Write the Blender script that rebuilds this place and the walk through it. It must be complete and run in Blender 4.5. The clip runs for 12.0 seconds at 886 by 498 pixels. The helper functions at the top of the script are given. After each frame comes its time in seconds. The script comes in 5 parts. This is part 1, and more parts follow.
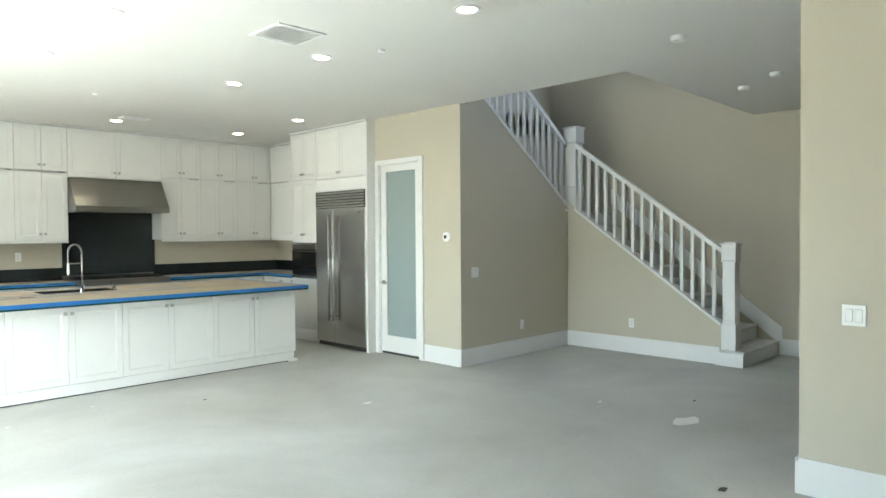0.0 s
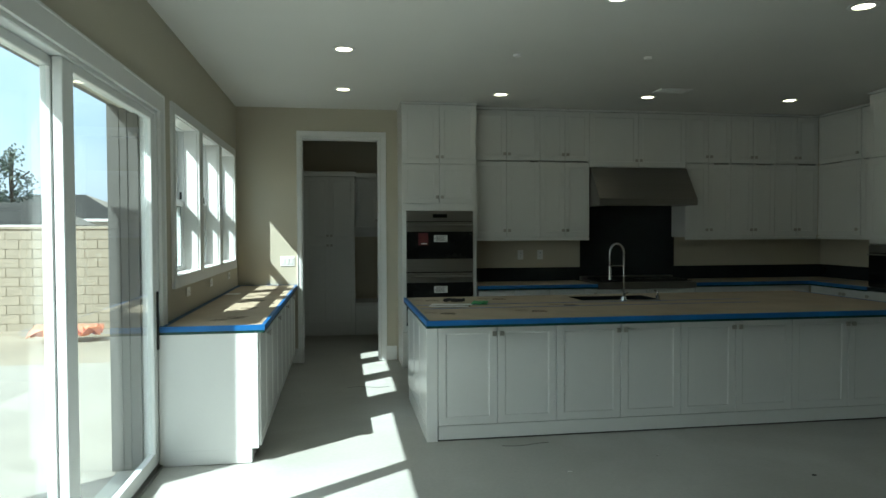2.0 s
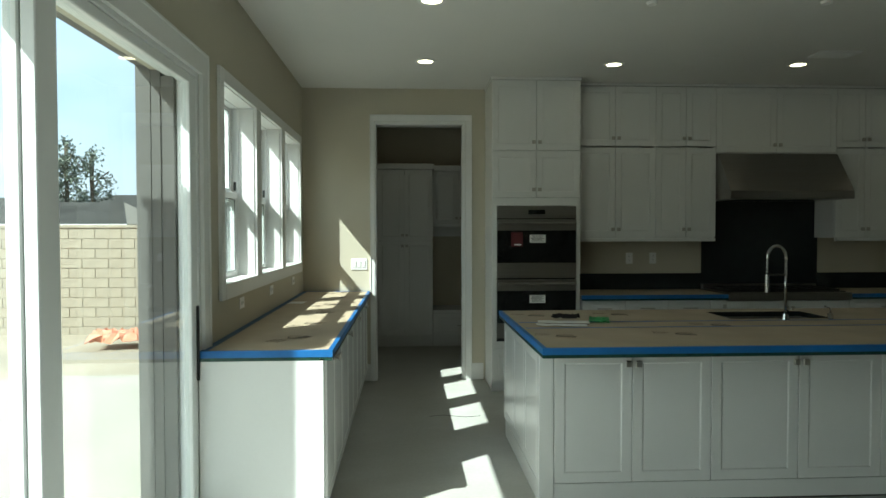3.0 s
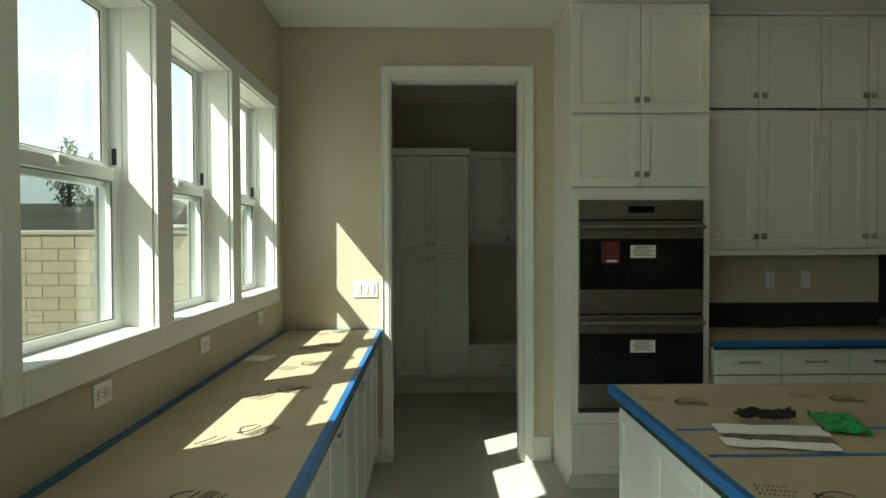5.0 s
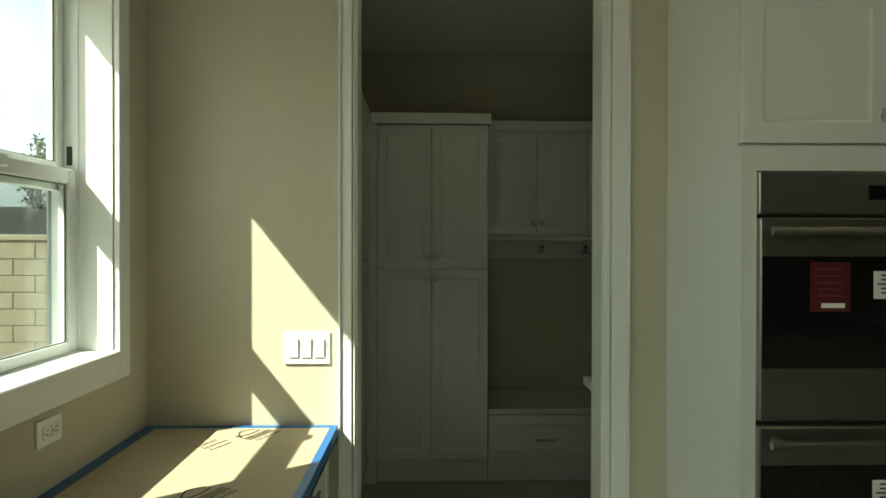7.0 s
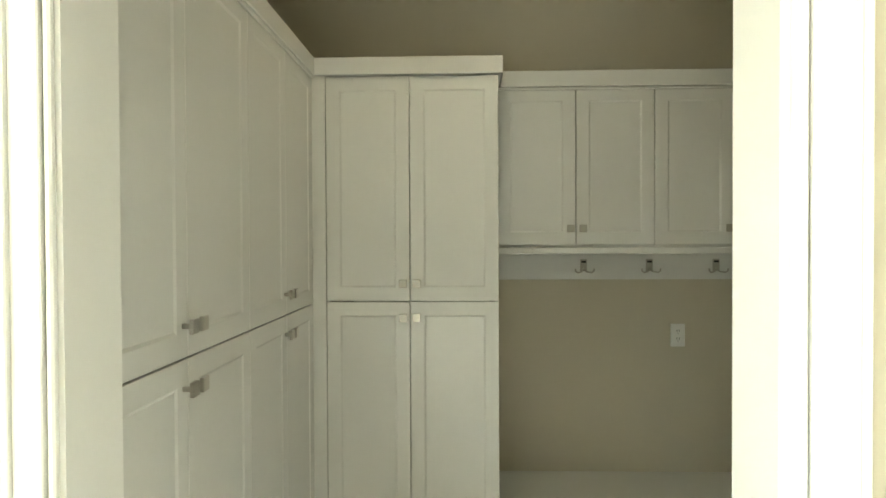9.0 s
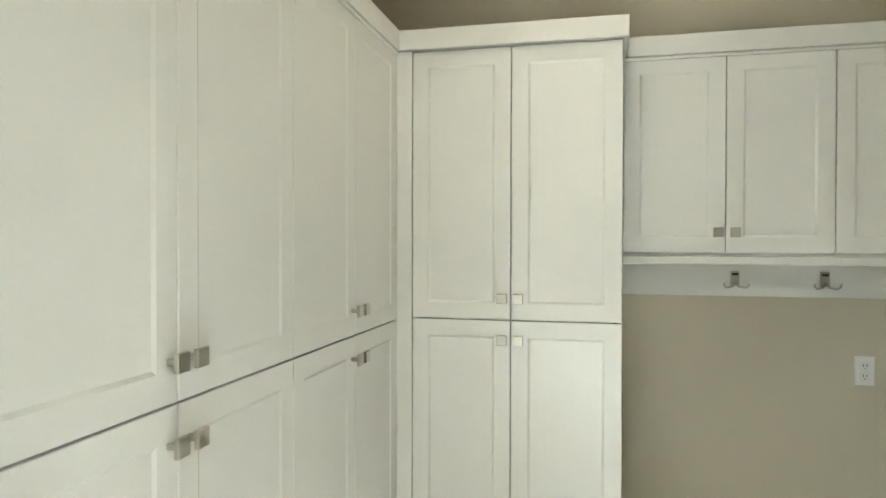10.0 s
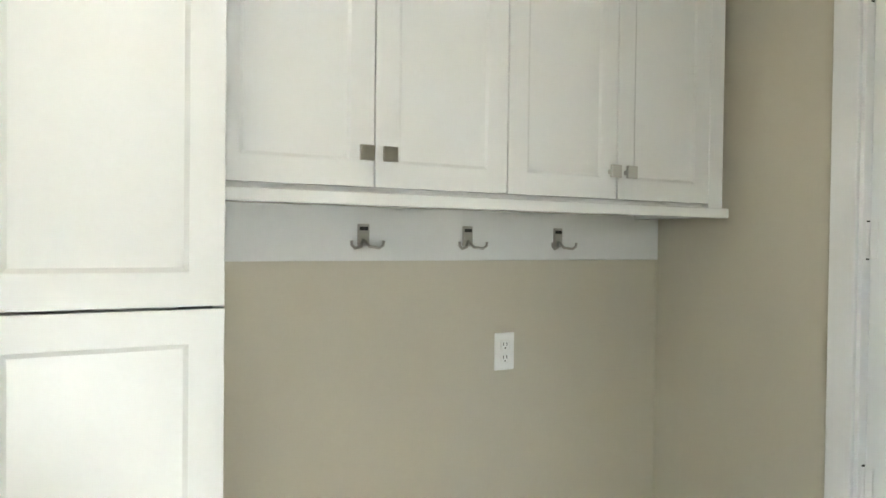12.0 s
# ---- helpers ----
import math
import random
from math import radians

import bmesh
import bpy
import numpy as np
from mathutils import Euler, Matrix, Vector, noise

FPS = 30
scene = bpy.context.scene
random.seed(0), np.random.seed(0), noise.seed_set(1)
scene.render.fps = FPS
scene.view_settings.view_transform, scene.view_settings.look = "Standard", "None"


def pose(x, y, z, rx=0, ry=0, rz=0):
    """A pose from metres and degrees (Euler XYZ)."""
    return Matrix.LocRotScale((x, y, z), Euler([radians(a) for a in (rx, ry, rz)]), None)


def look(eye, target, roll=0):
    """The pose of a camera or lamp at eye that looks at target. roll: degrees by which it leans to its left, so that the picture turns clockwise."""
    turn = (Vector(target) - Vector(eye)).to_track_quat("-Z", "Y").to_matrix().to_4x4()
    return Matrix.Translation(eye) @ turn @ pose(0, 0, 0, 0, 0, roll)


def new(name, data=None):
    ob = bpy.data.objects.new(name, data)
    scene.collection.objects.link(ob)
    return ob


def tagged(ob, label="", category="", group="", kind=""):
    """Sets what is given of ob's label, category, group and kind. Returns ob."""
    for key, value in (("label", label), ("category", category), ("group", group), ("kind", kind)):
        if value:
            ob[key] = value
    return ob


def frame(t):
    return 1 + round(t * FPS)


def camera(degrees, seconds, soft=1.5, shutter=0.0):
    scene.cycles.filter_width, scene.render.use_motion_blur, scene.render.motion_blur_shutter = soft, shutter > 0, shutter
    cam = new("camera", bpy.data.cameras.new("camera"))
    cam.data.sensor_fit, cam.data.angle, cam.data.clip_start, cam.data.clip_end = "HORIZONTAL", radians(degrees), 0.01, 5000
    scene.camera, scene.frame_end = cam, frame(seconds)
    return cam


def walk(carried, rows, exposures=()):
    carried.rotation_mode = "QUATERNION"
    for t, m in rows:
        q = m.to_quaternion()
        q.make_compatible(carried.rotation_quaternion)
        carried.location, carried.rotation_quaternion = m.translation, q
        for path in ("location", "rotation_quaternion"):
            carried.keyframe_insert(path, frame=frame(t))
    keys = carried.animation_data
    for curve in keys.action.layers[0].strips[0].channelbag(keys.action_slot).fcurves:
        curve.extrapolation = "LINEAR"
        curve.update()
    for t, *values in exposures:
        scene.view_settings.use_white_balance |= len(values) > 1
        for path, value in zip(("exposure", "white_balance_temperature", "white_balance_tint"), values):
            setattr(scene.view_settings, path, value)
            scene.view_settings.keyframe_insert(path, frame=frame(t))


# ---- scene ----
cam = camera(67.4, 12.0)
PATH = [
    (0, (1.294, -10.048, 1.514), (2.722, -8.647, 1.469), -0.4),
    (0.5, (1.281, -9.475, 1.518), (2.298, -7.753, 1.477), -0.9),
    (1, (1.268, -8.962, 1.539), (1.915, -7.07, 1.493), -0.3),
    (1.5, (1.232, -8.473, 1.545), (1.697, -6.529, 1.494), -0.2),
    (2, (1.164, -7.942, 1.546), (1.468, -5.966, 1.492), -0.2),
    (2.5, (1.082, -7.358, 1.547), (1.294, -5.37, 1.495), -0.2),
    (3, (1.047, -6.815, 1.533), (1.152, -4.818, 1.48), -0.1),
    (5, (0.984, -4.562, 1.554), (1.026, -2.562, 1.518), -0.2),
    (5.5, (1.026, -3.985, 1.542), (1.075, -1.986, 1.51), -0.2),
    (6, (1.015, -3.452, 1.553), (1.059, -1.453, 1.526), 0.1),
    (6.5, (0.999, -2.902, 1.553), (1.044, -0.902, 1.53), -0.0),
    (7, (0.979, -2.382, 1.573), (1.024, -0.383, 1.557), 0.1),
    (7.5, (0.967, -1.904, 1.6), (1.014, 0.096, 1.586), -0.3),
    (9.3, (1.271, -0.648, 1.672), (1.129, 1.347, 1.639), -0.2),
    (9.5, (1.287, -0.547, 1.67), (1.055, 1.44, 1.639), 0.0),
    (10, (1.296, -0.316, 1.677), (0.838, 1.631, 1.656), 0.1),
    (10.5, (1.255, -0.117, 1.663), (0.692, 1.802, 1.636), 0.4),
    (11, (1.126, 0.187, 1.612), (0.987, 2.182, 1.582), 0.8),
    (11.5, (1.16, 0.51, 1.55), (1.535, 2.475, 1.532), 0.8),
    (12, (1.189, 0.819, 1.524), (2.102, 2.598, 1.495), 0.7),
]
EXPOSURE = [(0.0, 4.08, 6000, 2), (0.6, 3.32, 5850, -1), (1.0, 2.6, 5800, -4), (1.5, 1.8, 5850, -7), (2.0, 1.15, 5850, -9), (2.5, 1.1, 5950, -10), (3.2, 1.2, 6250, -9), (4.8, 1.38, 7000, -13), (6.0, 1.43, 7100, -16), (7.7, 1.66, 7350, -17), (9.3, 4.75, 7000, 1), (10.0, 5.0, 6350, 3), (11.0, 5.2, 6050, 6), (11.5, 5.2, 6100, 8), (12.0, 5.42, 6050, 7)]
walk(cam, [(t, look(*r)) for t, *r in PATH], EXPOSURE)

# ---------------------------------------------------------------- light
SUN_WAY = Vector((1.0, 0.72, -1.25)).normalized()
world = bpy.data.worlds.new("sky")
scene.world = world
world.use_nodes = True
wn = world.node_tree
sky = wn.nodes.new("ShaderNodeTexSky")
sky.sky_type = "NISHITA"
sky.sun_disc = False
sky.sun_elevation = math.asin(-SUN_WAY.z)
sky.sun_rotation = math.atan2(-SUN_WAY.x, -SUN_WAY.y)
sky.dust_density = 3.5
sky.air_density = 1.0
# thin high cloud
wc = wn.nodes.new("ShaderNodeTexCoord")
wm = wn.nodes.new("ShaderNodeMapping")
wm.inputs["Scale"].default_value = (2.0, 2.0, 6.0)
wn.links.new(wc.outputs["Generated"], wm.inputs["Vector"])
cloud = wn.nodes.new("ShaderNodeTexNoise")
cloud.inputs["Scale"].default_value = 1.6
cloud.inputs["Detail"].default_value = 8
wn.links.new(wm.outputs[0], cloud.inputs["Vector"])
cover = wn.nodes.new("ShaderNodeMapRange")
cover.inputs["From Min"].default_value, cover.inputs["From Max"].default_value = 0.35, 0.75
cover.inputs["To Min"].default_value, cover.inputs["To Max"].default_value = 0.3, 0.88
wn.links.new(cloud.outputs["Fac"], cover.inputs["Value"])
haze = wn.nodes.new("ShaderNodeMix")
haze.data_type = "RGBA"
haze.inputs[7].default_value = (4.2, 4.55, 5.7, 1)
wn.links.new(cover.outputs[0], haze.inputs["Factor"])
wn.links.new(sky.outputs[0], haze.inputs[6])
wn.links.new(haze.outputs[2], wn.nodes["Background"].inputs["Color"])
wn.nodes["Background"].inputs["Strength"].default_value = 0.15
sun = new("sun", bpy.data.lights.new("sun", "SUN"))
sun.data.energy = 4.4
sun.data.angle = radians(0.5)
sun.data.color = (1.0, 0.99, 0.975)
sun.matrix_world = look((0, 0, 0), SUN_WAY)



# ---------------------------------------------------------------- materials
def material(name, color, rough=0.5, metal=0.0, vary=0.06, scale=3.0, grain=120.0, bump=0.05, spec=0.5, coat=0.0, streak=None):
    m = bpy.data.materials.new(name)
    m.use_nodes = True
    t = m.node_tree
    b = t.nodes["Principled BSDF"]
    b.inputs["Roughness"].default_value = rough
    b.inputs["Metallic"].default_value = metal
    b.inputs["Specular IOR Level"].default_value = spec
    b.inputs["Coat Weight"].default_value = coat
    co = t.nodes.new("ShaderNodeTexCoord")
    mp = t.nodes.new("ShaderNodeMapping")
    if streak:
        mp.inputs["Scale"].default_value = streak
    t.links.new(co.outputs["Object"], mp.inputs["Vector"])
    n1 = t.nodes.new("ShaderNodeTexNoise")
    n1.inputs["Scale"].default_value = scale
    n1.inputs["Detail"].default_value = 5
    n2 = t.nodes.new("ShaderNodeTexNoise")
    n2.inputs["Scale"].default_value = grain
    n2.inputs["Detail"].default_value = 3
    for n in (n1, n2):
        t.links.new(mp.outputs[0], n.inputs["Vector"])
    mix = t.nodes.new("ShaderNodeMath")
    mix.operation = "MULTIPLY_ADD"
    t.links.new(n2.outputs["Fac"], mix.inputs[0])
    mix.inputs[1].default_value = 0.35
    t.links.new(n1.outputs["Fac"], mix.inputs[2])
    ramp = t.nodes.new("ShaderNodeValToRGB")
    lo = [max(0, c * (1 - 1.6 * vary)) for c in color]
    hi = [min(1, c * (1 + 1.2 * vary)) for c in color]
    ramp.color_ramp.elements[0].position, ramp.color_ramp.elements[1].position = 0.4, 0.95
    ramp.color_ramp.elements[0].color, ramp.color_ramp.elements[1].color = (*lo, 1), (*hi, 1)
    t.links.new(mix.outputs[0], ramp.inputs[0])
    t.links.new(ramp.outputs[0], b.inputs["Base Color"])
    if bump:
        bp = t.nodes.new("ShaderNodeBump")
        bp.inputs["Strength"].default_value = bump
        bp.inputs["Distance"].default_value = 0.002
        t.links.new(n2.outputs["Fac"], bp.inputs["Height"])
        t.links.new(bp.outputs[0], b.inputs["Normal"])
    return m


def glow(name, color, strength):
    m = bpy.data.materials.new(name)
    m.use_nodes = True
    t = m.node_tree
    t.nodes.remove(t.nodes["Principled BSDF"])
    e = t.nodes.new("ShaderNodeEmission")
    e.inputs[0].default_value = (*color, 1)
    e.inputs[1].default_value = strength
    t.links.new(e.outputs[0], t.nodes["Material Output"].inputs[0])
    return m


def clear_glass(name, tint=(0.95, 0.98, 0.97), gloss=1.0):
    m = bpy.data.materials.new(name)
    m.use_nodes = True
    t = m.node_tree
    t.nodes.remove(t.nodes["Principled BSDF"])
    tr = t.nodes.new("ShaderNodeBsdfTransparent")
    tr.inputs[0].default_value = (*tint, 1)
    gl = t.nodes.new("ShaderNodeBsdfGlossy")
    gl.inputs["Roughness"].default_value = 0.01
    lw = t.nodes.new("ShaderNodeLayerWeight")
    po = t.nodes.new("ShaderNodeMath")
    po.operation = "POWER"
    po.inputs[1].default_value = 5.0
    t.links.new(lw.outputs["Facing"], po.inputs[0])
    mu = t.nodes.new("ShaderNodeMath")
    mu.operation = "MULTIPLY_ADD"
    mu.inputs[1].default_value, mu.inputs[2].default_value = 0.8 * gloss, 0.035 * gloss
    t.links.new(po.outputs[0], mu.inputs[0])
    mx = t.nodes.new("ShaderNodeMixShader")
    t.links.new(mu.outputs[0], mx.inputs[0])
    t.links.new(tr.outputs[0], mx.inputs[1])
    t.links.new(gl.outputs[0], mx.inputs[2])
    t.links.new(mx.outputs[0], t.nodes["Material Output"].inputs[0])
    return m


def floor_material():
    m = material("dusty_concrete", (0.49, 0.49, 0.47), 0.55, vary=0.10, scale=0.9, grain=40, bump=0.08)
    t = m.node_tree
    b = t.nodes["Principled BSDF"]
    old = b.inputs["Base Color"].links[0].from_socket
    co = t.nodes["Texture Coordinate"]
    blot = t.nodes.new("ShaderNodeTexNoise")
    blot.inputs["Scale"].default_value = 0.45
    blot.inputs["Detail"].default_value = 7
    blot.inputs["Roughness"].default_value = 0.6
    blot.inputs["Distortion"].default_value = 0.8
    t.links.new(co.outputs["Object"], blot.inputs["Vector"])
    r = t.nodes.new("ShaderNodeValToRGB")
    r.color_ramp.elements[0].position, r.color_ramp.elements[1].position = 0.42, 0.66
    r.color_ramp.elements[0].color = (0.88, 0.87, 0.83, 1)
    r.color_ramp.elements[1].color = (1.08, 1.08, 1.07, 1)
    t.links.new(blot.outputs["Fac"], r.inputs[0])
    mx = t.nodes.new("ShaderNodeMix")
    mx.data_type, mx.blend_type = "RGBA", "MULTIPLY"
    mx.inputs["Factor"].default_value = 1.0
    t.links.new(old, mx.inputs[6])
    t.links.new(r.outputs[0], mx.inputs[7])
    t.links.new(mx.outputs[2], b.inputs["Base Color"])
    rr = t.nodes.new("ShaderNodeMapRange")
    rr.inputs["To Min"].default_value, rr.inputs["To Max"].default_value = 0.42, 0.7
    t.links.new(blot.outputs["Fac"], rr.inputs["Value"])
    t.links.new(rr.outputs[0], b.inputs["Roughness"])
    return m


WALL = material("beige_wall_paint", (0.53, 0.49, 0.388), 0.75, vary=0.02, scale=1.2, grain=260, bump=0.12)
CEILING = material("ceiling_paint", (0.70, 0.69, 0.655), 0.85, vary=0.02, scale=1.0, grain=200, bump=0.15)
TRIM = material("white_trim_paint", (0.76, 0.76, 0.74), 0.4, vary=0.015, scale=2, grain=90, bump=0.03)
CABINET = material("white_cabinet_lacquer", (0.72, 0.72, 0.70), 0.24, vary=0.015, scale=1.5, grain=70, bump=0.02)
SEAM = material("pale_grey_seam", (0.42, 0.42, 0.40), 0.7, vary=0.02)
# GAP: painted shade in floor gaps, also print, slots, wires and chips
GAP = material("painted_shade_and_dark_marks", (0.05, 0.05, 0.045), 0.8, vary=0.05)
FLOOR = floor_material()
STEEL = material("brushed_stainless_steel", (0.52, 0.515, 0.50), 0.27, metal=1.0, vary=0.05, scale=2, grain=60, bump=0.03, streak=(60, 60, 1))
STEEL_H = material("brushed_steel_level", (0.29, 0.28, 0.26), 0.32, metal=1.0, vary=0.05, scale=2, grain=60, bump=0.03, streak=(1, 1, 60))
NICKEL = material("satin_nickel", (0.44, 0.42, 0.38), 0.33, metal=1.0, vary=0.03, bump=0.0)
CHROME = material("polished_chrome", (0.46, 0.46, 0.46), 0.14, metal=1.0, vary=0.02, bump=0.0)
BLACK_GLASS = material("black_oven_glass", (0.009, 0.010, 0.010), 0.06, vary=0.05, bump=0.0, spec=0.35)
BLACK = material("black_plastic", (0.02, 0.02, 0.02), 0.4, vary=0.1, bump=0.02)
STONE = material("black_stone", (0.018, 0.024, 0.027), 0.25, vary=0.12, scale=8, grain=150, bump=0.02)
KRAFT = material("brown_kraft_paper", (0.43, 0.352, 0.25), 0.75, vary=0.09, scale=3.5, grain=180, bump=0.12)
CARD = material("dark_cardboard", (0.16, 0.13, 0.10), 0.8, vary=0.2, scale=20)
KRAFT_INK = material("brown_print_ink", (0.07, 0.055, 0.04), 0.8, vary=0.1)
TAPE = material("blue_masking_tape", (0.014, 0.125, 0.37), 0.5, vary=0.15, scale=6, grain=90, bump=0.1)
DUSTY_TAPE = material("dusty_blue_tape", (0.045, 0.12, 0.24), 0.6, vary=0.3, scale=9, grain=90, bump=0.15)
FILM = material("dark_green_film_edge", (0.015, 0.05, 0.035), 0.25, vary=0.4, scale=25, grain=90, bump=0.4)
FROST = material("frosted_glass", (0.27, 0.325, 0.315), 0.38, vary=0.02, scale=0.7, bump=0.02, spec=0.6)
GLASS = clear_glass("clear_window_glass")
GASKET = material("grey_gasket_rubber", (0.16, 0.165, 0.165), 0.6, vary=0.05)
SCREEN_MESH = clear_glass("fine_insect_mesh", (0.66, 0.67, 0.66), 0.1)
VINYL = material("white_vinyl_frame", (0.80, 0.81, 0.80), 0.35, vary=0.015, bump=0.0)
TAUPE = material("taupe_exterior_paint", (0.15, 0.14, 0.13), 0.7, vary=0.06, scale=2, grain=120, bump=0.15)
PLASTIC = material("white_switch_plastic", (0.82, 0.82, 0.80), 0.3, vary=0.01, bump=0.0)
PAPER = material("white_paper", (0.78, 0.77, 0.74), 0.8, vary=0.04, scale=9, grain=60, bump=0.1)
RED = material("red_sticker", (0.085, 0.007, 0.010), 0.45, vary=0.05)
STICKER_INK = material("pale_red_print", (0.22, 0.05, 0.05), 0.6, vary=0.05)
GREEN = material("green_plastic_bag", (0.02, 0.33, 0.08), 0.35, vary=0.2, scale=15, bump=0.2)
CLOTH = material("black_cloth", (0.015, 0.015, 0.015), 0.9, vary=0.2, grain=300, bump=0.4)
LAMP = glow("warm_led_lens", (1.0, 0.84, 0.60), 3.6)
BLOCK = material("tan_concrete_block", (0.36, 0.305, 0.235), 0.9, vary=0.08, scale=5, grain=80, bump=0.4)
MORTAR = material("grey_mortar", (0.30, 0.25, 0.19), 0.95, vary=0.1, bump=0.3)
DIRT = material("dry_yard_dirt", (0.29, 0.24, 0.18), 0.95, vary=0.2, scale=0.6, grain=12, bump=0.5)
PATIO = material("patio_concrete", (0.33, 0.30, 0.26), 0.85, vary=0.1, scale=1.2, grain=60, bump=0.2)
STUCCO = material("house_stucco", (0.60, 0.57, 0.51), 0.9, vary=0.06, scale=2, grain=90, bump=0.4)
ROOF = material("grey_roof_tile", (0.05, 0.047, 0.043), 0.95, spec=0.15, vary=0.2, scale=1, grain=8, bump=0.5)
BARK = material("tree_bark", (0.10, 0.075, 0.05), 0.95, vary=0.3, scale=6, bump=0.4)
LEAF = material("dusty_green_leaf", (0.12, 0.14, 0.10), 0.6, vary=0.4, scale=3, bump=0.0)
TARP = material("orange_tarp", (0.62, 0.25, 0.15), 0.6, vary=0.25, scale=6, grain=40, bump=0.4)
WOOD = material("primed_stair_tread", (0.62, 0.61, 0.57), 0.5, vary=0.06, scale=4, grain=40, bump=0.05)


# ---------------------------------------------------------------- mesh helpers
def bx(bm, x0, x1, y0, y1, z0, z1, bevel=0.0):
    """Adds a box, with its edges rounded off by bevel."""
    m = Matrix.LocRotScale(((x0 + x1) / 2, (y0 + y1) / 2, (z0 + z1) / 2), None, (abs(x1 - x0), abs(y1 - y0), abs(z1 - z0)))
    vs = bmesh.ops.create_cube(bm, size=1, matrix=m)["verts"]
    if bevel:
        es = list({e for v in vs for e in v.link_edges})
        bmesh.ops.bevel(bm, geom=es, offset=bevel, segments=1, affect="EDGES", profile=0.5)
    return bm


def box(x0, x1, y0, y1, z0, z1, bevel=0.0):
    return bx(bmesh.new(), x0, x1, y0, y1, z0, z1, bevel)


def boxes(*rows, bevel=0.0):
    bm = bmesh.new()
    for r in rows:
        bx(bm, *r, bevel=bevel)
    return bm


def disc(bm, x, y, z, r, h, n=24, axis="z", r2=None):
    rot = {"z": Matrix(), "x": Matrix.Rotation(radians(90), 4, "Y"), "y": Matrix.Rotation(radians(90), 4, "X")}[axis]
    bmesh.ops.create_cone(bm, cap_ends=True, segments=n, radius1=r, radius2=r if r2 is None else r2, depth=h, matrix=Matrix.Translation((x, y, z)) @ rot)
    return bm


def prism(profile, y0, y1):
    """A profile of (x, z) points drawn out from y0 to y1."""
    bm = bmesh.new()
    a = [bm.verts.new((x, y0, z)) for x, z in profile]
    b = [bm.verts.new((x, y1, z)) for x, z in profile]
    bm.faces.new(a)
    bm.faces.new(b[::-1])
    for k in range(len(profile)):
        q = (k + 1) % len(profile)
        bm.faces.new((a[k], b[k], b[q], a[q]))
    bmesh.ops.recalc_face_normals(bm, faces=bm.faces)
    return bm


def turned(bm, m):
    bmesh.ops.transform(bm, matrix=m, verts=bm.verts)
    return bm


def tube(points, radius, sides=10):
    """A round tube along points."""
    bm = bmesh.new()
    rings = []
    pts = [Vector(p) for p in points]
    up = Vector((0.13, 0.97, 0.21)).normalized()
    for k, p in enumerate(pts):
        d = (pts[min(k + 1, len(pts) - 1)] - pts[max(k - 1, 0)]).normalized()
        u = d.cross(up).normalized()
        v = d.cross(u)
        rings.append([bm.verts.new(p + radius * (u * math.cos(a) + v * math.sin(a))) for a in [2 * math.pi * s / sides for s in range(sides)]])
    for r, q in zip(rings, rings[1:]):
        for s in range(sides):
            bm.faces.new((r[s], r[(s + 1) % sides], q[(s + 1) % sides], q[s]))
    bm.faces.new(rings[0][::-1])
    bm.faces.new(rings[-1])
    bmesh.ops.recalc_face_normals(bm, faces=bm.faces)
    for f in bm.faces:
        f.smooth = True
    return bm


def mesh(name, bm, mat):
    me = bpy.data.meshes.new(name)
    bmesh.ops.recalc_face_normals(bm, faces=bm.faces)
    bm.to_mesh(me)
    bm.free()
    me.materials.append(mat)
    return me


def part(name, bm, mat, parent, label=""):
    ob = new(name, bm if isinstance(bm, bpy.types.Mesh) else mesh(name, bm, mat))
    ob.parent = parent
    return tagged(ob, label)


def solid(name, bm, mat, label, category, group="", kind=""):
    return tagged(new(name, mesh(name, bm, mat)), label, category, group, kind)


def structure(name, bm, mat, label="", category=""):
    return tagged(new(name, mesh(name, bm, mat)), label or name.replace("_", " "), category or name.split("_")[0], "", "structure")


def thing(name, m, label, category, group="", kind=""):
    ob = new(name)
    ob.empty_display_size = 0.1
    ob.matrix_world = m
    return tagged(ob, label, category, group, kind)


# ---------------------------------------------------------------- structure
H = 2.985
structure("floor", box(-0.27, 10.15, -13.2, 2.7, -0.15, 0.0), FLOOR, "dusty pale grey bare concrete slab floor with faint stains", "floor")
# ceiling with the open stairwell
structure("ceiling", boxes((-0.27, 6.82, -13.2, 2.7, H, H + 0.3), (6.82, 10.15, -13.2, -6.98, H, H + 0.3), (6.82, 10.15, -3.9, 2.7, H, H + 0.3)), CEILING,
          "smooth off-white painted ceiling open over the stairwell", "ceiling")
# window wall: openings for the sliding door and three windows
W0, WF = -0.23, -0.018
DOOR_Y0, DOOR_Y1, DOOR_Z = -8.28, -3.34, 2.34
WINS = [(-2.943, -2.125), (-1.99, -1.20), (-1.065, -0.25)]
WZ0, WZ1 = 1.220, 2.392
rows = [(W0, WF, -13.2, DOOR_Y0, 0, H), (W0, WF, DOOR_Y0, DOOR_Y1, DOOR_Z, H), (W0, WF, DOOR_Y1, WINS[0][0], 0, H),
        (W0, WF, WINS[0][0], WINS[2][1], 0, WZ0), (W0, WF, WINS[0][0], WINS[2][1], WZ1, H), (W0, WF, WINS[2][1], 2.7, 0, H),
        (W0, WF, WINS[0][1], WINS[1][0], WZ0, WZ1), (W0, WF, WINS[1][1], WINS[2][0], WZ0, WZ1)]
structure("wall_west", boxes(*rows), WALL, "beige painted wall with patio door and three windows", "wall")
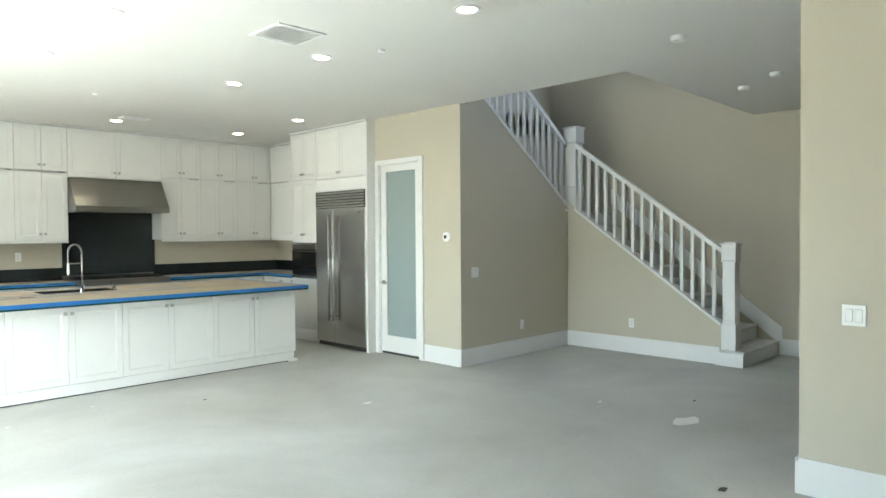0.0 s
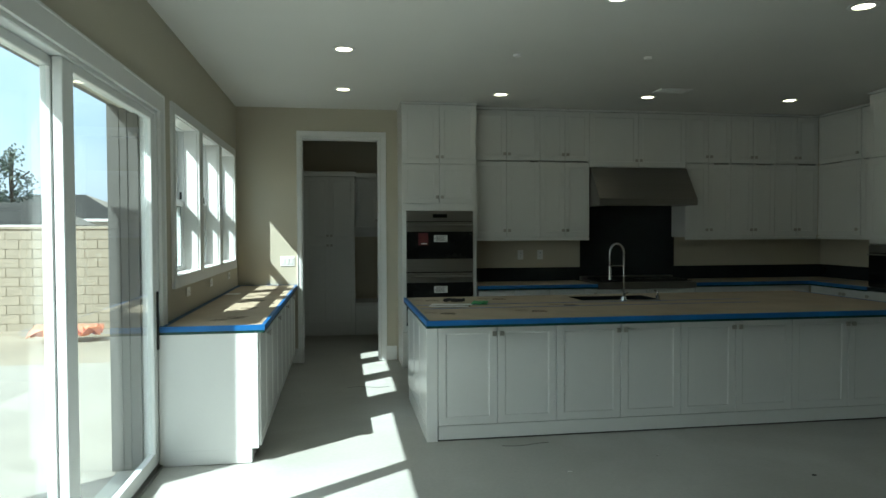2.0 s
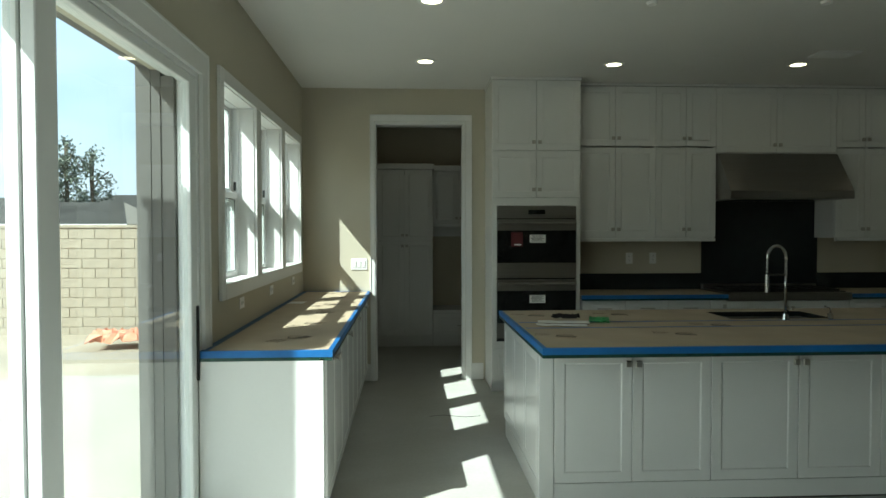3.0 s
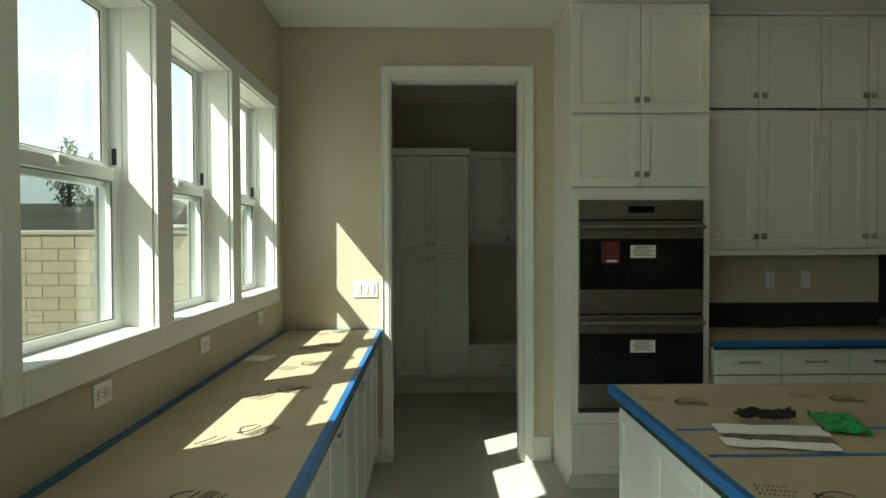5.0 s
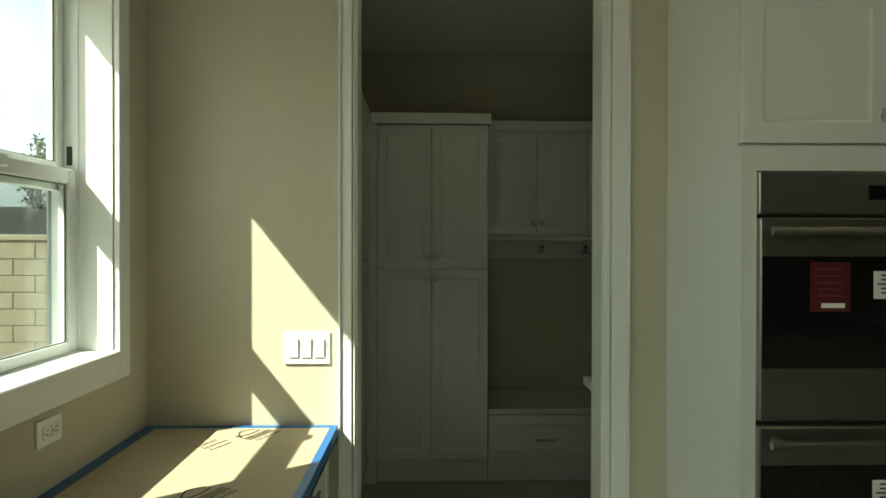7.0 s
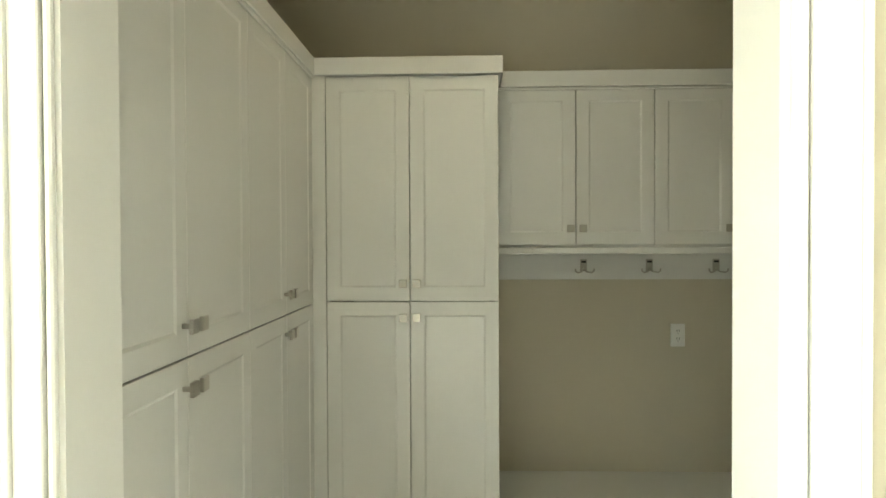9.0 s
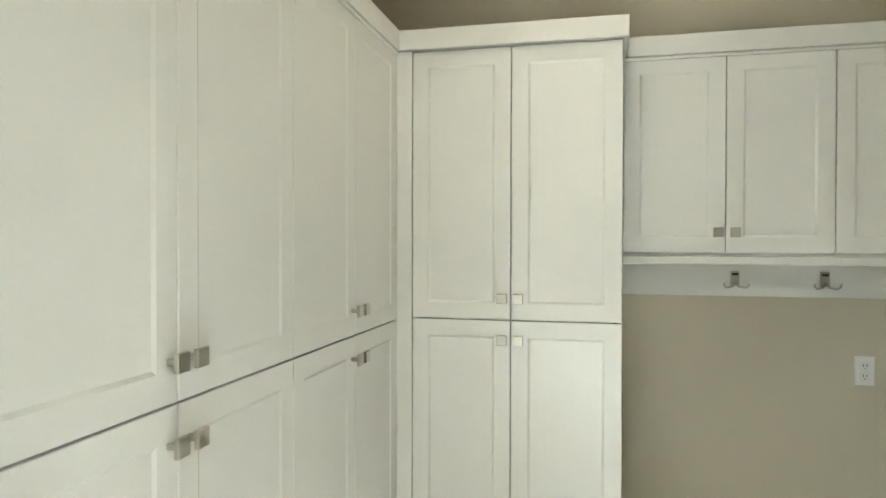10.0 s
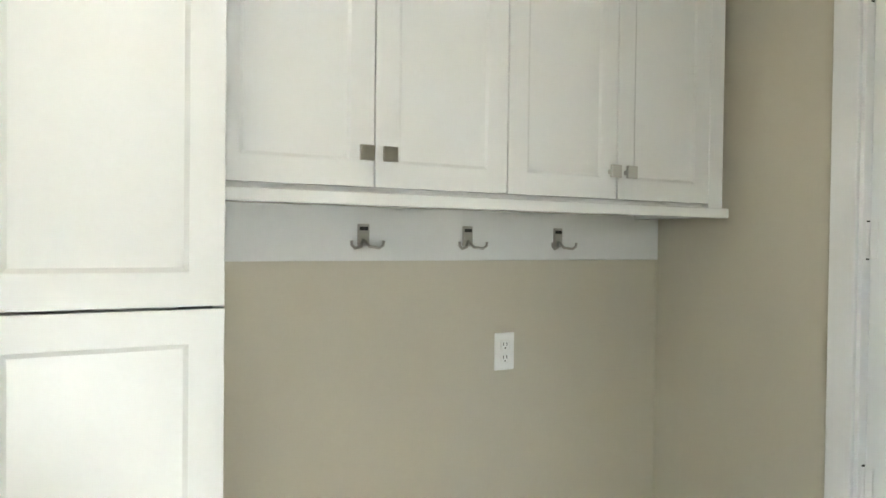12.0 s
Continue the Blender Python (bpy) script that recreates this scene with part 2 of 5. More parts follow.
# kitchen back wall with the cased opening
OX0, OX1, OZ = 0.712, 1.620, 2.640
structure("wall_north", boxes((WF - 0.02, OX0, 0, 0.14, 0, H), (OX1, 7.6, 0, 0.14, 0, H), (OX0, OX1, 0, 0.14, OZ, H)), WALL, "beige painted kitchen wall with a cased opening", "wall")
structure("wall_kitchen_east", box(7.45, 7.6, -3.33, 0, 0, H), WALL, "beige painted wall behind the refrigerator", "wall")
PX = 6.785
PY0, PY1, PZ = -4.27, -3.525, 2.40
structure("wall_pantry", boxes((PX, PX + 0.13, -4.94, PY0, 0, H), (PX, PX + 0.13, PY1, -3.455, 0, H), (PX, PX + 0.13, PY0, PY1, PZ, H), (PX, 7.6, -3.455, -3.33, 0, H)), WALL,
          "beige painted wall round the pantry door", "wall")
structure("wall_pantry_back", boxes((7.6, 7.75, -3.9, 0.14, 0, H)), WALL, "beige painted wall inside the pantry", "wall")
structure("wall_near", box(5.45, 5.62, -13.2, -8.84, 0, H), WALL, "beige painted end of a wall beside the hallway", "wall")
structure("wall_south", box(-0.27, 10.15, -13.35, -13.2, 0, H), WALL,
          "beige painted living-room wall", "wall")
UP = 5.9
structure("wall_east", boxes((10.0, 10.15, -13.2, -7.3, 0, UP), (10.0, 10.15, -4.9, -3.75, 0, UP), (10.0, 10.15, -7.3, -4.9, 0, 4.3), (10.0, 10.15, -7.3, -4.9, 5.6, UP)), WALL,
          "beige painted stairwell wall rising to the upper floor", "wall")
structure("wall_stair_north", boxes((7.75, 10.0, -3.9, -3.75, 0, UP), (6.7, 7.75, -3.9, -3.75, H + 0.3, UP)), WALL, "beige painted wall behind the stair landing", "wall")
structure("wall_upper_south", box(5.2, 10.0, -8.6, -8.45, H + 0.3, UP), WALL, "beige painted upper hall wall", "wall")
structure("wall_upper_west", box(5.2, 5.35, -8.45, -3.9, H + 0.3, UP), WALL, "beige painted upper hall wall", "wall")
structure("wall_upper_north", box(5.2, 6.7, -3.9, -3.75, H + 0.3, UP), WALL, "beige painted upper hall wall", "wall")
structure("ceiling_upper", box(5.2, 10.15, -8.6, -3.75, UP, UP + 0.15), CEILING, "off-white painted upper hall ceiling", "ceiling")
# mudroom
structure("wall_mudroom_north", box(WF - 0.02, 3.08, 2.56, 2.7, 0, H), WALL, "beige painted mudroom wall", "wall")
structure("wall_mudroom_east", boxes((2.93, 3.08, 0.14, 0.98, 0, H), (2.93, 3.08, 1.86, 2.56, 0, H), (2.93, 3.08, 0.98, 1.86, 2.44, H)), WALL, "beige painted mudroom wall with a door", "wall")


def baseboard(name, x0, x1, y0, y1, h=0.172):
    bm = boxes((x0, x1, y0, y1, 0.004, h - 0.02))
    t = 0.005
    bx(bm, x0 + (t if x1 - x0 < 0.03 else 0), x1, y0 + (t if y1 - y0 < 0.03 else 0), y1, h - 0.02, h)
    return structure(name, bm, TRIM, "tall white painted baseboard", "baseboard")


baseboard("baseboard_north", 1.704, 1.822, -0.016, 0)
baseboard("baseboard_north", WF, 0.66, -0.014, 0)
baseboard("baseboard_pantry", PX - 0.016, PX, -4.956, -4.345, 0.2)
baseboard("baseboard_stair", PX - 0.016, 8.885, -4.957, -4.941, 0.2)
baseboard("baseboard_stair_side", 8.884, 8.9, -7.0, -4.958, 0.2)
baseboard("baseboard_near", 5.434, 5.45, -13.2, -8.84, 0.21)
baseboard("baseboard_near_end", 5.434, 5.62, -8.84, -8.824, 0.21)
baseboard("baseboard_east", 9.984, 10.0, -13.2, -7.3, 0.2)
baseboard("baseboard_mudroom", 2.914, 2.93, 0.14, 0.9)


def casing(name, bm, label="white painted flat casing"):
    return structure(name, bm, TRIM, label, "trim")


# cased opening to the mudroom
casing("trim_opening", boxes((0.670, OX0 - 0.003, -0.018, 0, 0, OZ + 0.013), (OX1 + 0.017, 1.694, -0.018, 0, 0, OZ + 0.013), (0.670, 1.694, -0.02, 0, OZ + 0.013, 2.712),
                             (0.662, 0.670, -0.026, 0, 0, 2.72), (1.694, 1.702, -0.026, 0, 0, 2.72), (0.670, 1.694, -0.027, 0, 2.712, 2.72), bevel=0.002))
casing("trim_opening_bead", boxes((OX0 - 0.001, OX0 + 0.009, -0.013, 0, 0, OZ - 0.004), (OX1 - 0.004, OX1 + 0.0145, -0.013, 0, 0, OZ - 0.004), (OX0 - 0.001, OX1 + 0.0145, -0.013, 0, OZ - 0.004, OZ + 0.0105), bevel=0.003), "white painted inner casing bead")
casing("trim_opening_jamb", boxes((OX0, OX0 + 0.015, 0.0005, 0.1395, 0, OZ), (OX1 - 0.015, OX1, 0.0005, 0.1395, 0, OZ), (OX0 + 0.015, OX1 - 0.015, 0.0005, 0.1395, OZ - 0.015, OZ)))
casing("trim_opening_back", boxes((0.670, OX0 + 0.004, 0.14, 0.158, 0, 2.712), (OX1 - 0.004, 1.694, 0.14, 0.158, 0, 2.712), (OX0 + 0.004, OX1 - 0.004, 0.14, 0.158, OZ - 0.004, 2.712)))
# casing round the three windows
c0, c1 = WINS[0][0], WINS[2][1]
casing("trim_windows", boxes((WF, 0.002, c0 - 0.075, c0 + 0.003, WZ0 - 0.08, WZ1 + 0.075), (WF, 0.002, c1 - 0.003, c1 + 0.07, WZ0 - 0.08, WZ1 + 0.075),
                             (WF, 0.003, c0 + 0.003, c1 - 0.003, WZ1 - 0.003, WZ1 + 0.075), (WF, 0.003, c0 + 0.003, c1 - 0.003, WZ0 - 0.08, WZ0 + 0.003),
                             (WF, 0.002, WINS[0][1] - 0.003, WINS[1][0] + 0.003, WZ0 + 0.003, WZ1 - 0.003), (WF, 0.002, WINS[1][1] - 0.003, WINS[2][0] + 0.003, WZ0 + 0.003, WZ1 - 0.003), bevel=0.002))
# casing round the patio door
casing("trim_patio_door", boxes((WF, 0.002, DOOR_Y1 - 0.004, -3.25, 0, DOOR_Z), (WF, 0.003, DOOR_Y0 - 0.1, -3.25, DOOR_Z - 0.004, DOOR_Z + 0.105), (WF, 0.002, DOOR_Y0 - 0.1, DOOR_Y0 + 0.004, 0, DOOR_Z),
                                (WF, 0.007, -3.252, -3.235, 0, DOOR_Z + 0.115), (WF, 0.007, DOOR_Y0 - 0.1, -3.252, DOOR_Z + 0.1, DOOR_Z + 0.115), bevel=0.002))


# ---------------------------------------------------------------- windows
def window(k, y0, y1):
    w = thing("window_%d" % k, pose(-0.1, (y0 + y1) / 2, WZ0), "white vinyl single-hung window with clear panes", "window", "kitchen windows", "structure")
    o = -(y0 + y1) / 2

    def P(name, rows, mat, label="", bevel=0.003, parent=w):
        ob = part(name, turned(boxes(*rows, bevel=bevel), Matrix.Translation((0.1, o, -WZ0))), mat, parent, label)
        return ob

    fx0, fx1 = -0.222, -0.122
    f, e = 0.014, 0.012
    P("window_frame", [(fx0, fx1, y0, y0 + e, WZ0, WZ1), (fx0, fx1, y1 - e, y1, WZ0, WZ1), (fx0, fx1, y0 + e, y1 - e, WZ1 - f, WZ1), (fx0, fx1, y0 + e, y1 - e, WZ0, WZ0 + f)], VINYL)
    s = 0.042
    mid = 1.765
    for nm, xa, xb, za, zb in (("upper_sash", -0.194, -0.167, mid - 0.03, WZ1 - f), ("lower_sash", -0.163, -0.129, WZ0 + f, mid + 0.037)):
        a, b = y0 + e, y1 - e
        top, bot = (0.022, 0.088) if nm == "upper_sash" else (0.046, 0.032)
        ob = P(nm, [(xa, xb, a, a + s, za, zb), (xa, xb, b - s, b, za, zb), (xa, xb, a + s, b - s, zb - top, zb), (xa, xb, a + s, b - s, za, za + bot)], VINYL)
        g = P("pane", [((xa + xb) / 2 - 0.003, (xa + xb) / 2 + 0.003, a + s, b - s, za + bot, zb - top)], GLASS, "clear glass pane", 0, ob)
        g.visible_shadow = False
        q = 0.007
        xg = (xa + xb) / 2
        P("glazing_gasket", [(xg + 0.003, xg + 0.006, a + s, a + s + q, za + bot, zb - top), (xg + 0.003, xg + 0.006, b - s - q, b - s, za + bot, zb - top), (xg + 0.003, xg + 0.006, a + s + q, b - s - q, zb - top - 0.005, zb - top), (xg + 0.003, xg + 0.006, a + s + q, b - s - q, za + bot, za + bot + 0.004)], GASKET, "dark grey glazing gasket", 0, ob)
        if nm == "lower_sash":
            P("sash_lock", [(xb, xb + 0.018, (a + b) / 2 - 0.03, (a + b) / 2 + 0.03, zb - 0.03, zb + 0.004)], VINYL, "", 0.003, ob)
            P("tilt_latch", [(xb - 0.03, xb - 0.012, b - 0.003, b + 0.001, zb + 0.015, zb + 0.075)], BLACK, "dark balance cover", 0.002)
    sc = P("insect_screen", [(-0.214, -0.207, y0 + 0.012, y0 + 0.03, WZ0 + 0.016, mid), (-0.214, -0.207, y1 - 0.03, y1 - 0.012, WZ0 + 0.016, mid), (-0.214, -0.207, y0 + 0.03, y1 - 0.03, mid - 0.016, mid), (-0.214, -0.207, y0 + 0.03, y1 - 0.03, WZ0 + 0.016, WZ0 + 0.03)], GASKET, "grey half-height insect screen frame", 0.001)
    g = P("screen_mesh", [(-0.2115, -0.2105, y0 + 0.03, y1 - 0.03, WZ0 + 0.03, mid - 0.016)], SCREEN_MESH, "fine grey insect mesh", 0, sc)
    g.visible_shadow = False
    P("reveal_lining", [(fx1, WF - 0.0005, y0, y0 + 0.008, WZ0 + 0.012, WZ1 - 0.008), (fx1, WF - 0.0005, y1 - 0.008, y1, WZ0 + 0.012, WZ1 - 0.008), (fx1, WF - 0.0005, y0, y1, WZ1 - 0.008, WZ1)], TRIM, "", 0)
    P("window_sill", [(fx1, 0.006, y0 + 0.001, y1 - 0.001, WZ0, WZ0 + 0.012)], TRIM, "", 0.003)


for k, (a, b) in enumerate(WINS):
    window(k + 1, a, b)

# ---------------------------------------------------------------- patio door
slider = thing("door_patio", pose(-0.1, -5.8, 0), "white framed multi-panel sliding glass patio door, closed", "sliding door", "", "structure")


def SP(name, rows, mat, label="", bevel=0.004, parent=slider):
    return part(name, turned(boxes(*rows, bevel=bevel), Matrix.Translation((0.1, 5.8, 0))), mat, parent, label)


SP("door_frame", [(-0.16, WF - 0.0005, DOOR_Y0, DOOR_Y0 + 0.04, 0, DOOR_Z), (-0.12, WF - 0.0005, DOOR_Y1 - 0.04, DOOR_Y1, 0, DOOR_Z), (-0.16, WF - 0.0005, DOOR_Y0 + 0.04, DOOR_Y1 - 0.04, DOOR_Z - 0.028, DOOR_Z)], VINYL)
SP("track", [(-0.16, -0.001, DOOR_Y0 + 0.04, DOOR_Y1 - 0.04, 0.0, 0.02), (-0.032, -0.026, DOOR_Y0 + 0.04, DOOR_Y1 - 0.04, 0.02, 0.035), (-0.084, -0.078, DOOR_Y0 + 0.04, DOOR_Y1 - 0.04, 0.02, 0.035)], STEEL_H, "grey metal floor track", 0)
STILES = [-3.38, -4.83, -5.97, -7.13, -8.24]
for k in range(4):
    b, a = STILES[k], STILES[k + 1]
    sa, sb = 0.12, 0.095
    x0, x1 = ((-0.066, -0.022), (-0.114, -0.070))[k % 2]
    if k % 2:
        b, sb = b + 0.1, 0.105
    z0, z1 = 0.036, DOOR_Z - 0.03
    ob = SP("door_panel", [(x0, x1, a, a + sa, z0, z1)], VINYL)
    SP("stile", [(x0, x1, b - sb, b, z0, z1)], VINYL, parent=ob)
    SP("rail", [(x0, x1, a + sa, b - sb, z1 - 0.045, z1)], VINYL, parent=ob)
    SP("rail", [(x0, x1, a + sa, b - sb, z0, z0 + 0.085)], VINYL, parent=ob)
    g = SP("pane", [((x0 + x1) / 2 - 0.004, (x0 + x1) / 2 + 0.004, a + sa, b - sb, z0 + 0.085, z1 - 0.045)], GLASS, "clear glass pane", 0, ob)
    g.visible_shadow = False
    if k == 0:
        SP("door_handle", [(x1, x1 + 0.014, b - 0.034, b - 0.022, 0.78, 1.16)], BLACK, "black pull handle", 0.003, ob)
# exterior surround: taupe boards forming a deep reveal round the patio door
EX = -0.305
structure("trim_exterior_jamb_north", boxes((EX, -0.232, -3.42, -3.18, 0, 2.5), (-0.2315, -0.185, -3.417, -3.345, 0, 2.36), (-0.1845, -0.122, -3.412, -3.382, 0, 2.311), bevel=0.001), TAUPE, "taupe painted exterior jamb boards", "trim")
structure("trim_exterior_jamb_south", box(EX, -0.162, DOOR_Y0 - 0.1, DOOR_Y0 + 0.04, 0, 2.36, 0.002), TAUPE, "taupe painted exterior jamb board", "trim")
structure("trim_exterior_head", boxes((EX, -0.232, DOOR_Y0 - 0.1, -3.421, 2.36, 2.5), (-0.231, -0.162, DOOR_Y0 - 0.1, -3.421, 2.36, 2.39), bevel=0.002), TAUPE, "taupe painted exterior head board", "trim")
# unseen stucco post on the patio, added to shade the north end of the door
post = thing("unseen_shade_post", pose(-1.25, -4.39, -0.015), "unseen square stucco post added on the slab to shade the door", "post", "", "structure")
part("shaft", box(-0.15, 0.15, -0.15, 0.15, 0, 3.08, 0.01), STUCCO, post)
part("cap", box(-0.15, 0.13, -0.13, 0.17, 3.08, 3.12, 0.01), STUCCO, post)

# ---------------------------------------------------------------- cabinets
KNOB = mesh("knob", boxes((-0.017, 0.017, -0.032, -0.022, -0.017, 0.017), (-0.006, 0.006, -0.022, 0, -0.006, 0.006), bevel=0.0015), NICKEL)
PULL = mesh("handle", boxes((-0.07, 0.07, -0.034, -0.024, -0.006, 0.006), (-0.058, -0.048, -0.024, 0, -0.005, 0.005), (0.048, 0.058, -0.024, 0, -0.005, 0.005), bevel=0.0015), NICKEL)


def shaker(w, h, rail=0.056, t=0.02):
    """A shaker front, its face at y = 0 looking to -y, from (0, 0) to (w, h)."""
    bm = bmesh.new()
    rail = min(rail, w * 0.3, h * 0.3)
    g, r = 0.0017, 0.008

    def ring(i, y):
        return [bm.verts.new((x, y, z)) for x, z in ((g + i, g + i), (w - g - i, g + i), (w - g - i, h - g - i), (g + i, h - g - i))]

    loops = [ring(0, t), ring(0, 0.0015), ring(0.0015, 0), ring(rail, 0), ring(rail + r, 0.004)]
    for p, q in zip(loops, loops[1:]):
        for k in range(4):
            bm.faces.new((p[k], p[(k + 1) % 4], q[(k + 1) % 4], q[k]))
    bm.faces.new(loops[-1])
    bm.faces.new(loops[0][::-1])
    return bm


def cabinet(name, m, w, d, z0, z1, fronts, label, group, toe=0.0, toe_in=0.06):
    """A cabinet whose front plane is y = 0, from x = 0 to w. fronts: (name, x0, x1, z0, z1, knob), knob: two letters for side and end, or 'p' for a pull."""
    c = thing(name, m, label, "cabinet", group)
    zb = z0 + toe
    bm = boxes((0.0005, 0.018, 0.0225, d, zb, z1), (w - 0.018, w - 0.0005, 0.0225, d, zb, z1), (0.018, w - 0.018, 0.0225, d, z1 - 0.018, z1), (0.018, w - 0.018, 0.0225, d, zb, zb + 0.018), (0.018, w - 0.018, d - 0.008, d, zb + 0.018, z1 - 0.018))
    part("body", bm, CABINET, c)
    if toe:
        part("toe_kick", box(0.001, w - 0.001, toe_in, d, z0 + 0.006, z0 + toe), CABINET, c)
    for nm, a, b, p, q, k in fronts:
        f = part(nm, shaker(b - a, q - p), CABINET, c)
        f.location = (a, 0, p)
        if k == "p":
            h = part("handle", PULL, NICKEL, f, "satin nickel bar pull")
            h.location = ((b - a) / 2, 0, (q - p) / 2)
        elif k:
            h = part("knob", KNOB, NICKEL, f, "square satin nickel knob")
            h.location = (0.028 if k[0] == "l" else b - a - 0.028, 0, 0.075 if k[1] == "b" else q - p - 0.066)
    return c


def pair(x0, x1, z0, z1, end="b"):
    mid = (x0 + x1) / 2
    return [("door", x0, mid, z0, z1, "r" + end), ("door", mid, x1, z0, z1, "l" + end)]


def crown(name, rows, label="white painted cabinet crown moulding"):
    return structure(name, boxes(*rows, bevel=0.003), CABINET, label, "trim")


WHITE = "white shaker %s cabinet with square nickel knobs"
G = "kitchen cabinets"
# tall oven cabinet
FY = -0.575
OVX0, OVX1 = 1.84, 2.68
oc = thing("oven_cabinet", pose(OVX0, FY, 0), "tall white cabinet housing a double wall oven", "cabinet", G)
part("side_panel", box(0.0, 0.012, 0.022, 0.57, 0.1, 2.96), CABINET, oc)
part("side_panel", box(0.828, 0.84, 0.022, 0.57, 0.1, 2.96), CABINET, oc)
part("upper_body", box(0.012, 0.828, 0.022, 0.57, 1.79, 2.96), CABINET, oc)
part("lower_body", box(0.012, 0.828, 0.022, 0.57, 0.1, 0.47), CABINET, oc)
part("back_panel", box(0.012, 0.828, 0.54, 0.57, 0.47, 1.79), CABINET, oc)
part("face_frame", boxes((0.0, 0.042, 0.0, 0.022, 0.42, 1.845), (0.802, 0.84, 0.0, 0.022, 0.42, 1.845), (0.042, 0.802, 0.0, 0.022, 1.775, 1.845), (0.042, 0.802, 0.0, 0.022, 0.42, 0.488)), CABINET, oc)
part("toe_kick", box(0.0, 0.84, 0.05, 0.57, 0.005, 0.1), CABINET, oc)
for nm, a, b, p, q, k in pair(0, 0.84, 2.297, 2.955) + pair(0, 0.84, 1.851, 2.288) + [("drawer", 0, 0.84, 0.11, 0.417, "p")]:
    f = part(nm, shaker(b - a, q - p), CABINET, oc)
    f.location = (a, 0, p)
    h = part("handle" if k == "p" else "knob", PULL if k == "p" else KNOB, NICKEL, f, "satin nickel bar pull" if k == "p" else "square satin nickel knob")
    h.location = ((b - a) / 2, 0, (q - p) / 2) if k == "p" else (0.028 if k[0] == "l" else b - a - 0.028, 0, 0.075)
crown("trim_crown_oven", [(OVX0 - 0.012, OVX1 + 0.012, FY - 0.012, -0.004, 2.958, H - 0.002)])

# double wall oven
ov = thing("double_wall_oven", pose(1.882, FY - 0.012, 0.49), "stainless double wall oven with black glass doors and stickers", "oven")
OW = 0.757
part("body", box(0.002, OW - 0.002, 0.012, 0.52, 0.0, 1.28), BLACK, ov)
part("control_panel", box(0, OW, -0.004, 0.03, 1.165, 1.28, 0.003), STEEL_H, ov)
part("display", box(0.30, 0.46, -0.006, 0, 1.205, 1.245, 0.002), BLACK_GLASS, ov, "small black display")
part("bottom_trim", box(0, OW, -0.002, 0.03, 0.0, 0.02, 0.002), BLACK, ov)
for z0, z1 in ((0.6, 1.155), (0.03, 0.585)):
    d = part("oven_door", box(0, OW, -0.010, 0.03, z0, z1, 0.004), STEEL_H, ov)
    hh = 0.105
    part("glass", box(0.004, OW - 0.004, -0.0135, -0.0095, z0 + 0.145, z1 - hh, 0.001), BLACK_GLASS, d, "black glass window")
    bar = boxes((0.03, 0.05, -0.055, -0.01, z1 - 0.05, z1 - 0.025), (OW - 0.05, OW - 0.03, -0.055, -0.01, z1 - 0.05, z1 - 0.025), bevel=0.002)
    disc(bar, OW / 2, -0.055, z1 - 0.037, 0.012, OW - 0.02, 14, "x")
    part("handle", bar, STEEL_H, d, "stainless tube handle")
    st = part("label_sticker", box(0.31, 0.462, -0.0150, -0.0138, z1 - 0.22, z1 - 0.145), PAPER, d, "white printed caution sticker")
    for k in range(5):
        part("print_line", box(0.33 - 0.01 * (k == 2), 0.445 - 0.02 * (k % 2), -0.0158, -0.0152, z1 - 0.158 - 0.012 * k, z1 - 0.1535 - 0.012 * k), GAP, st)
    if z0 > 0.5:
        rs = part("red_sticker", box(0.135, 0.245, -0.0150, -0.0138, z1 - 0.255, z1 - 0.12), RED, d, "red printed sticker")
        part("print_line", box(0.165, 0.23, -0.0158, -0.0152, z1 - 0.245, z1 - 0.232), PAPER, rs)
        for k in range(5):
            part("print_line", box(0.155, 0.225 - 0.012 * (k % 2), -0.0158, -0.0152, z1 - 0.142 - 0.018 * k, z1 - 0.138 - 0.018 * k), STICKER_INK, rs)

# upper cabinets on the back wall
UY = -0.36
UD = 0.355
for x0, x1 in ((2.682, 3.49), (3.49, 4.10)):
    w = x1 - x0
    cabinet("upper_cabinet", pose(x0, UY, 0), w, UD, 1.462, 2.957, pair(0, w, 1.475, 2.356) + pair(0, w, 2.368, 2.953), WHITE % "upper wall", G)
cabinet("hood_cabinet", pose(4.10, UY, 0), 1.23, UD, 2.302, 2.957, pair(0, 1.23, 2.31, 2.953), WHITE % "above-hood", G)
for x0 in (5.33, 5.927, 6.524):
    w = 0.597
    cabinet("upper_cabinet", pose(x0, UY, 0), w, UD, 1.462, 2.957, pair(0, w, 1.475, 2.356) + pair(0, w, 2.368, 2.953), WHITE % "upper wall", G)
RX = 7.121
cabinet("corner_upper_cabinet", pose(RX, UY - 0.002, 0, 0, 0, -90), 0.70, 0.325, 1.462, 2.957, [("door", 0.002, 0.69, 1.475, 2.356, "rb"), ("door", 0.002, 0.69, 2.368, 2.953, "rb")], WHITE % "upper corner", G)
cabinet("upper_cabinet", pose(RX, UY - 0.704, 0, 0, 0, -90), 0.625, 0.325, 1.462, 2.957, pair(0, 0.625, 1.475, 2.356) + pair(0, 0.625, 2.368, 2.953), WHITE % "upper wall", G)
crown("trim_crown_uppers", [(2.693, 7.13, UY - 0.012, -0.004, 2.9575, H - 0.002), (RX - 0.012, 7.446, -1.69, UY - 0.014, 2.9575, H - 0.002)])
